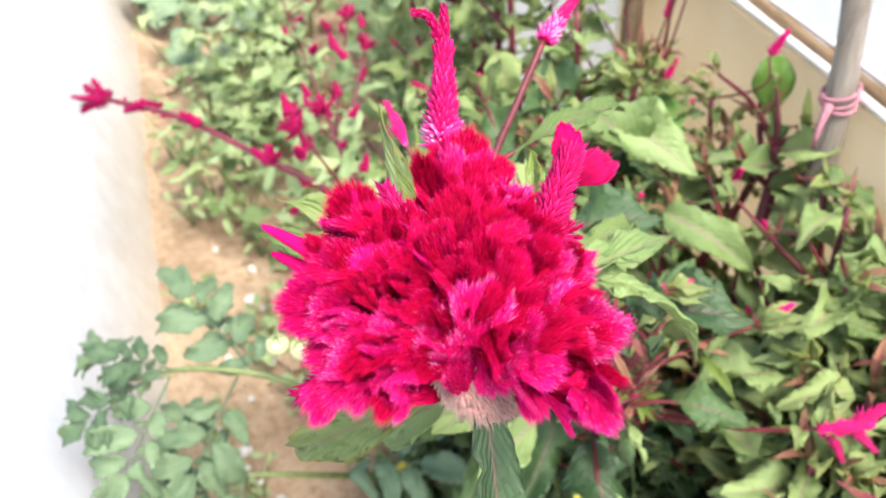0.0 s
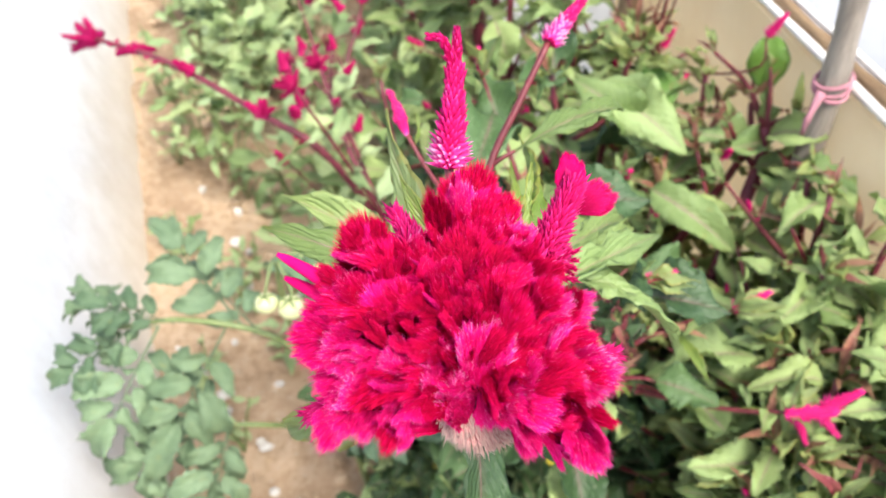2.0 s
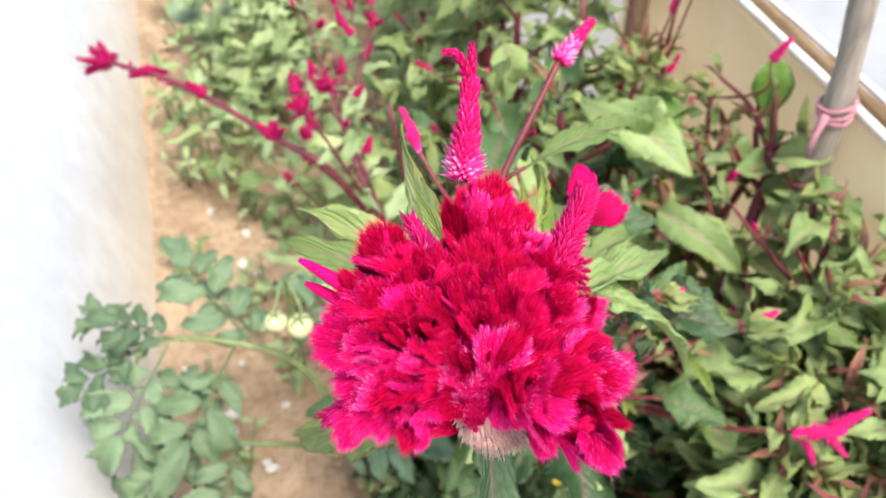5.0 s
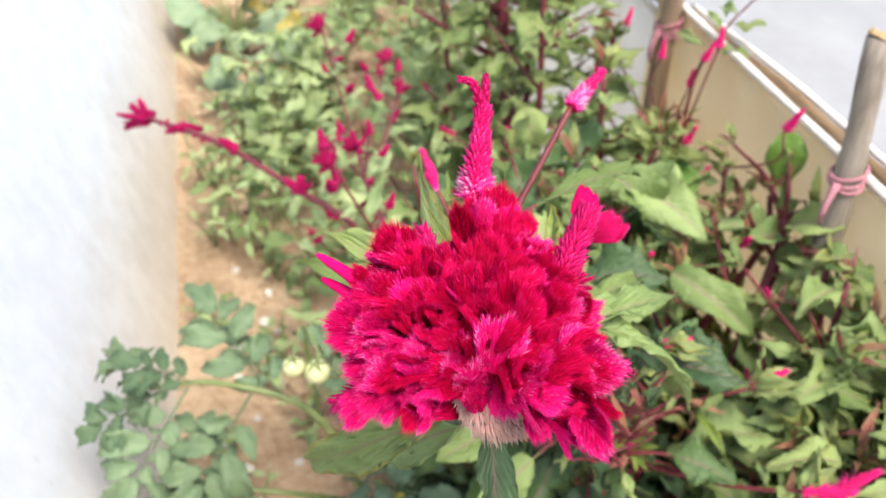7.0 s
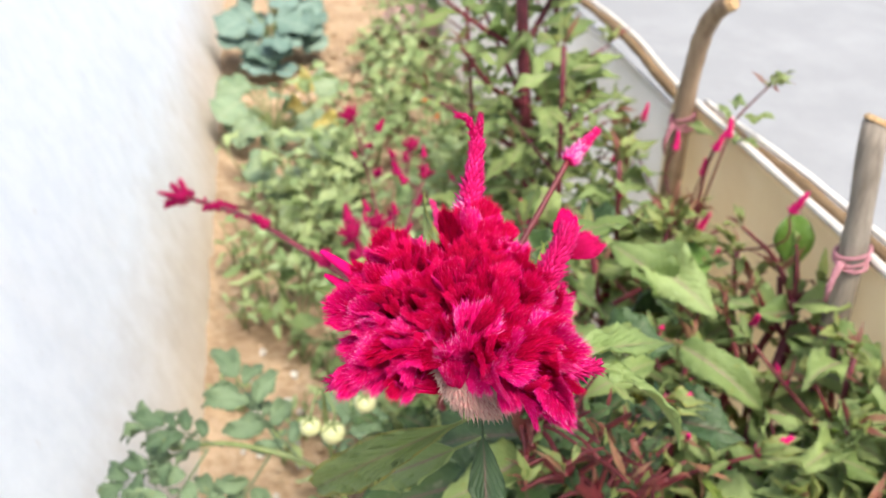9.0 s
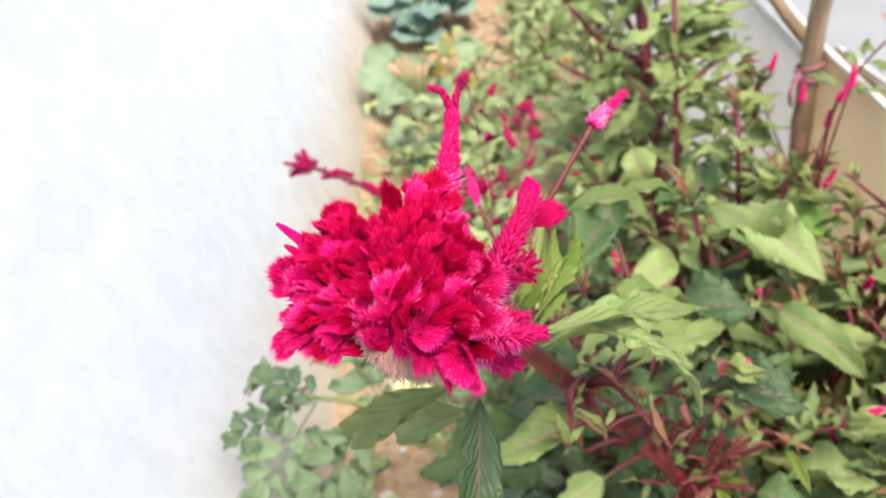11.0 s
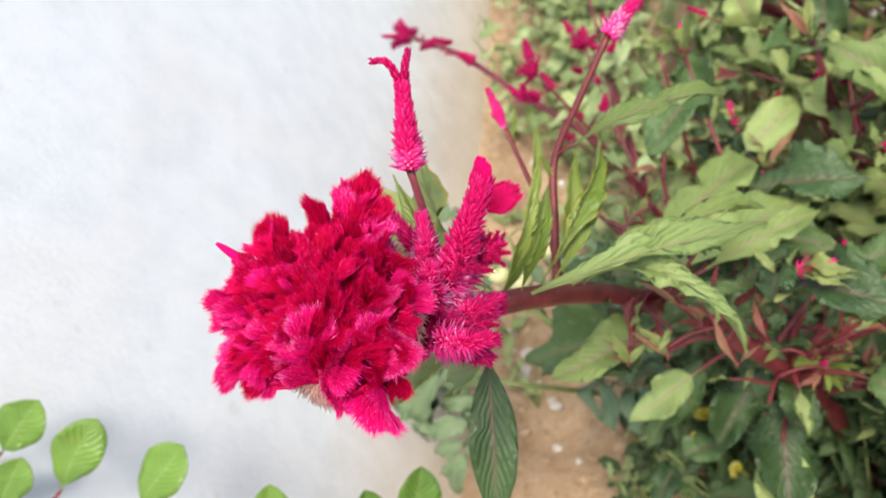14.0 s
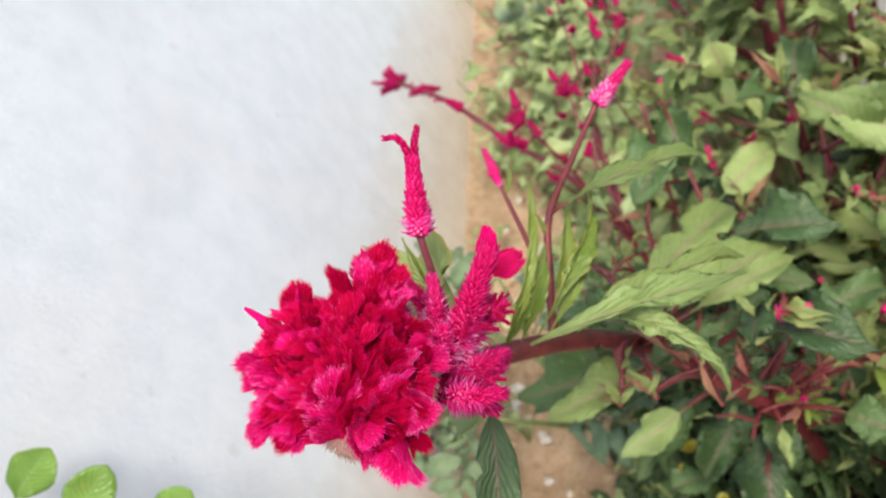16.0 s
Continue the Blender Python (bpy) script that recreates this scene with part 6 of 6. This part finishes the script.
def build_weeds():
    rng = random.Random(31)
    k = 0
    for _ in range(100):
        y = 1.0 + 2.5 * rng.random()
        x = rng.uniform(-0.12 if y > 1.65 else -0.02, 0.68)
        if x < 0.14 and y < 1.5:
            continue
        if (abs(x - 0.22) < 0.12 and abs(y - 3.0) < 0.5) or (x < 0.12 and y > 2.15):
            continue
        k += 1
        weed("low weed with small pale-green leaves", (x, y, 0), rng.uniform(0.12, 0.34), 21, rng.uniform(0.06, 0.105), 300 + k, WEED_LEAVES, None, rng.uniform(0.08, 0.16))
    for x, y in ((0.33, 1.56), (0.40, 1.66), (0.43, 1.52)):
        k += 1
        weed("taller weed with narrow pale-green leaves", (x, y, 0), 0.46, 27, 0.11, 300 + k, WEED_LEAVES + LANCE_LEAVES[:2], None, 0.1)
    for x, y, z in ((0.53, 2.45, 0.18), (0.6, 2.3, 0.2)):
        k += 1
        weed("low plant with small orange blooms", (x, y, 0), z, 18, 0.07, 300 + k, WEED_LEAVES, ORANGE)
    for x, y in ((0.22, 0.84), (0.62, 1.0)):
        k += 1
        weed("low plant with small yellow-green blooms", (x, y, 0), 0.35 if x > 0.5 else 0.2, 21, 0.06, 300 + k, WEED_LEAVES, YELLOW_BLOOM)
    for j, (x, y, z) in enumerate(((0.142, 0.814, 0.14), (0.207, 0.845, 0.18), (0.219, 0.747, 0.2), (0.14, 0.755, 0.12), (0.179, 0.915, 0.16), (0.265, 0.779, 0.22), (0.25, 0.86, 0.2), (0.185, 0.785, 0.16), (0.23, 0.70, 0.18), (0.30, 0.72, 0.24))):
        k += 1
        weed("small leafy weed with yellow blooms" if j % 4 == 1 else "small dense weed with rounded leaves", (x, y, 0), z, 30, 0.05, 300 + k, (WEED_LEAVES[:3] + DARK_SHADE_LEAVES[:4]) if j % 2 else (CELOSIA_LEAVES[:3] + DARK_SHADE_LEAVES), YELLOW_BLOOM if j % 4 == 1 else None, 0.07)
    for x, y in ((-0.10, 1.15), (-0.11, 1.45), (-0.1, 1.75), (-0.06, 0.98), (-0.12, 2.0), (0.02, 1.35), (0.04, 1.15), (0.08, 1.5), (0.03, 1.6), (0.1, 1.25), (-0.03, 1.3)):
        k += 1
        weed("small seedling at the foot of the white wall", (x, y, 0), rng.uniform(0.05, 0.1), 12, 0.05, 300 + k, WEED_LEAVES, None, 0.05)
    # Inner undergrowth gets the darkened leaf colour for the shade under the bushes.
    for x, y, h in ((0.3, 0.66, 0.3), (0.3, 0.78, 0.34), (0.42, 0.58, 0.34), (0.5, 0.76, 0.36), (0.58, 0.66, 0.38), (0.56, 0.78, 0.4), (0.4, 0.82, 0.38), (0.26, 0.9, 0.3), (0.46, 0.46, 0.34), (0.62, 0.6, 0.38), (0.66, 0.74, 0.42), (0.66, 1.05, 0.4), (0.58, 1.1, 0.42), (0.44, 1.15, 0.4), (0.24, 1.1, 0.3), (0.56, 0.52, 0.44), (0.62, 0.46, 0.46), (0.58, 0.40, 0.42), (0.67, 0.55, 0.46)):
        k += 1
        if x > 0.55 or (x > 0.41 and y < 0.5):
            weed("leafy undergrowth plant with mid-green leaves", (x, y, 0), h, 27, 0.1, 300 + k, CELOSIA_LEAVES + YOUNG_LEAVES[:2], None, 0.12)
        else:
            weed("leafy undergrowth plant, shade put into its dark-green leaves", (x, y, 0), h, 33, 0.085, 300 + k, DARK_SHADE_LEAVES, None, 0.12)


def build_squash():
    rng = random.Random(12)
    for bx, by, r, n in ((0.02, 3.45, 0.15, 30), (0.0, 2.75, 0.12, 20), (0.05, 2.3, 0.11, 16), (0.05, 3.9, 0.15, 12)):
        root = thing("squash_plant", "squash plant with broad greyish-green lobed leaves", "squash plant", (bx, by, 0), "squash plants beside the wall")
        for k in range(n):
            a = 2.4 * k
            d = Vector((math.cos(a), math.sin(a), 0))
            p = Vector((bx, by, 0)) + d * rng.uniform(0.02, 0.13) + Vector((0, 0, rng.uniform(0.06, 0.22)))
            if p.x < -0.14:
                p.x = -0.1
            stem_part("leaf_stalk", root, [(bx, by, -0.01), ((bx + p.x) / 2, (by + p.y) / 2, p.z * 0.7), tuple(p)], 0.004, 0.003, STEM_GREEN, "", 5)
            e = p + (d * 0.8 + Vector((0.2, -0.5, -0.1))).normalized() * r * rng.uniform(0.7, 1.1)
            e.x = max(e.x, FOOT - BATTER * e.z + 0.03)
            yellow = by < 2.8 and k in (0, 3)
            part("leaf", rng.choice(YELLOW_LEAVES if yellow else SQUASH_LEAVES if by > 3 else PALE_SQUASH_LEAVES), root, "yellowed drooping leaf" if yellow else "", local(root, aim(p, e, (0.1, -0.5, 0.9))))


def build_round_leaf_shrub():
    rng = random.Random(14)
    root = thing("young_shrub", "young shrub with smooth fresh-green rounded leaves beside the wall", "shrub", (-0.14, 0.42, 0))
    for base, tip in (((-0.413, 0.518, 0.737), (-0.353, 0.55, 0.772)), ((-0.363, 0.495, 0.692), (-0.302, 0.54, 0.741)), ((-0.425, 0.476, 0.703), (-0.379, 0.507, 0.740)), ((-0.292, 0.49, 0.656), (-0.226, 0.526, 0.695)),
                      ((-0.182, 0.469, 0.588), (-0.153, 0.504, 0.640)), ((-0.042, 0.491, 0.551), (-0.008, 0.527, 0.601)), ((0.049, 0.497, 0.518), (0.055, 0.53, 0.577)), ((-0.084, 0.48, 0.558), (-0.065, 0.506, 0.605)),
                      ((-0.263, 0.463, 0.617), (-0.258, 0.486, 0.668)), ((-0.34, 0.47, 0.65), (-0.30, 0.45, 0.67)), ((-0.24, 0.46, 0.60), (-0.20, 0.45, 0.62)), ((-0.12, 0.47, 0.54), (-0.15, 0.47, 0.58))):
        b, t = Vector(base) + Vector((-0.012, 0, 0)), Vector(tip) + Vector((-0.012, 0, 0))
        base, tip = tuple(b), tuple(t)
        stem_part("branch", root, [(-0.14, 0.42, -0.01), (-0.14 + (b.x + 0.14) * 0.4, 0.44, b.z * 0.55), tuple(b - (t - b) * 0.6 - Vector((0, 0, 0.02))), base], 0.004, 0.0018, STEM_RED, "reddish thin twig")
        part("leaf", FRESH_LEAVES[rng.randrange(4)], root, "", local(root, aim(base, tip, Vector((0.65, -0.42, 0.6)) + unit_dir(rng) * 0.3, 1.1)))


build_ground()
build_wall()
build_road()
build_fence()
build_main_plant()
build_bushes()
build_tomato()
build_squash()
build_round_leaf_shrub()
build_weeds()
build_soil_bits()
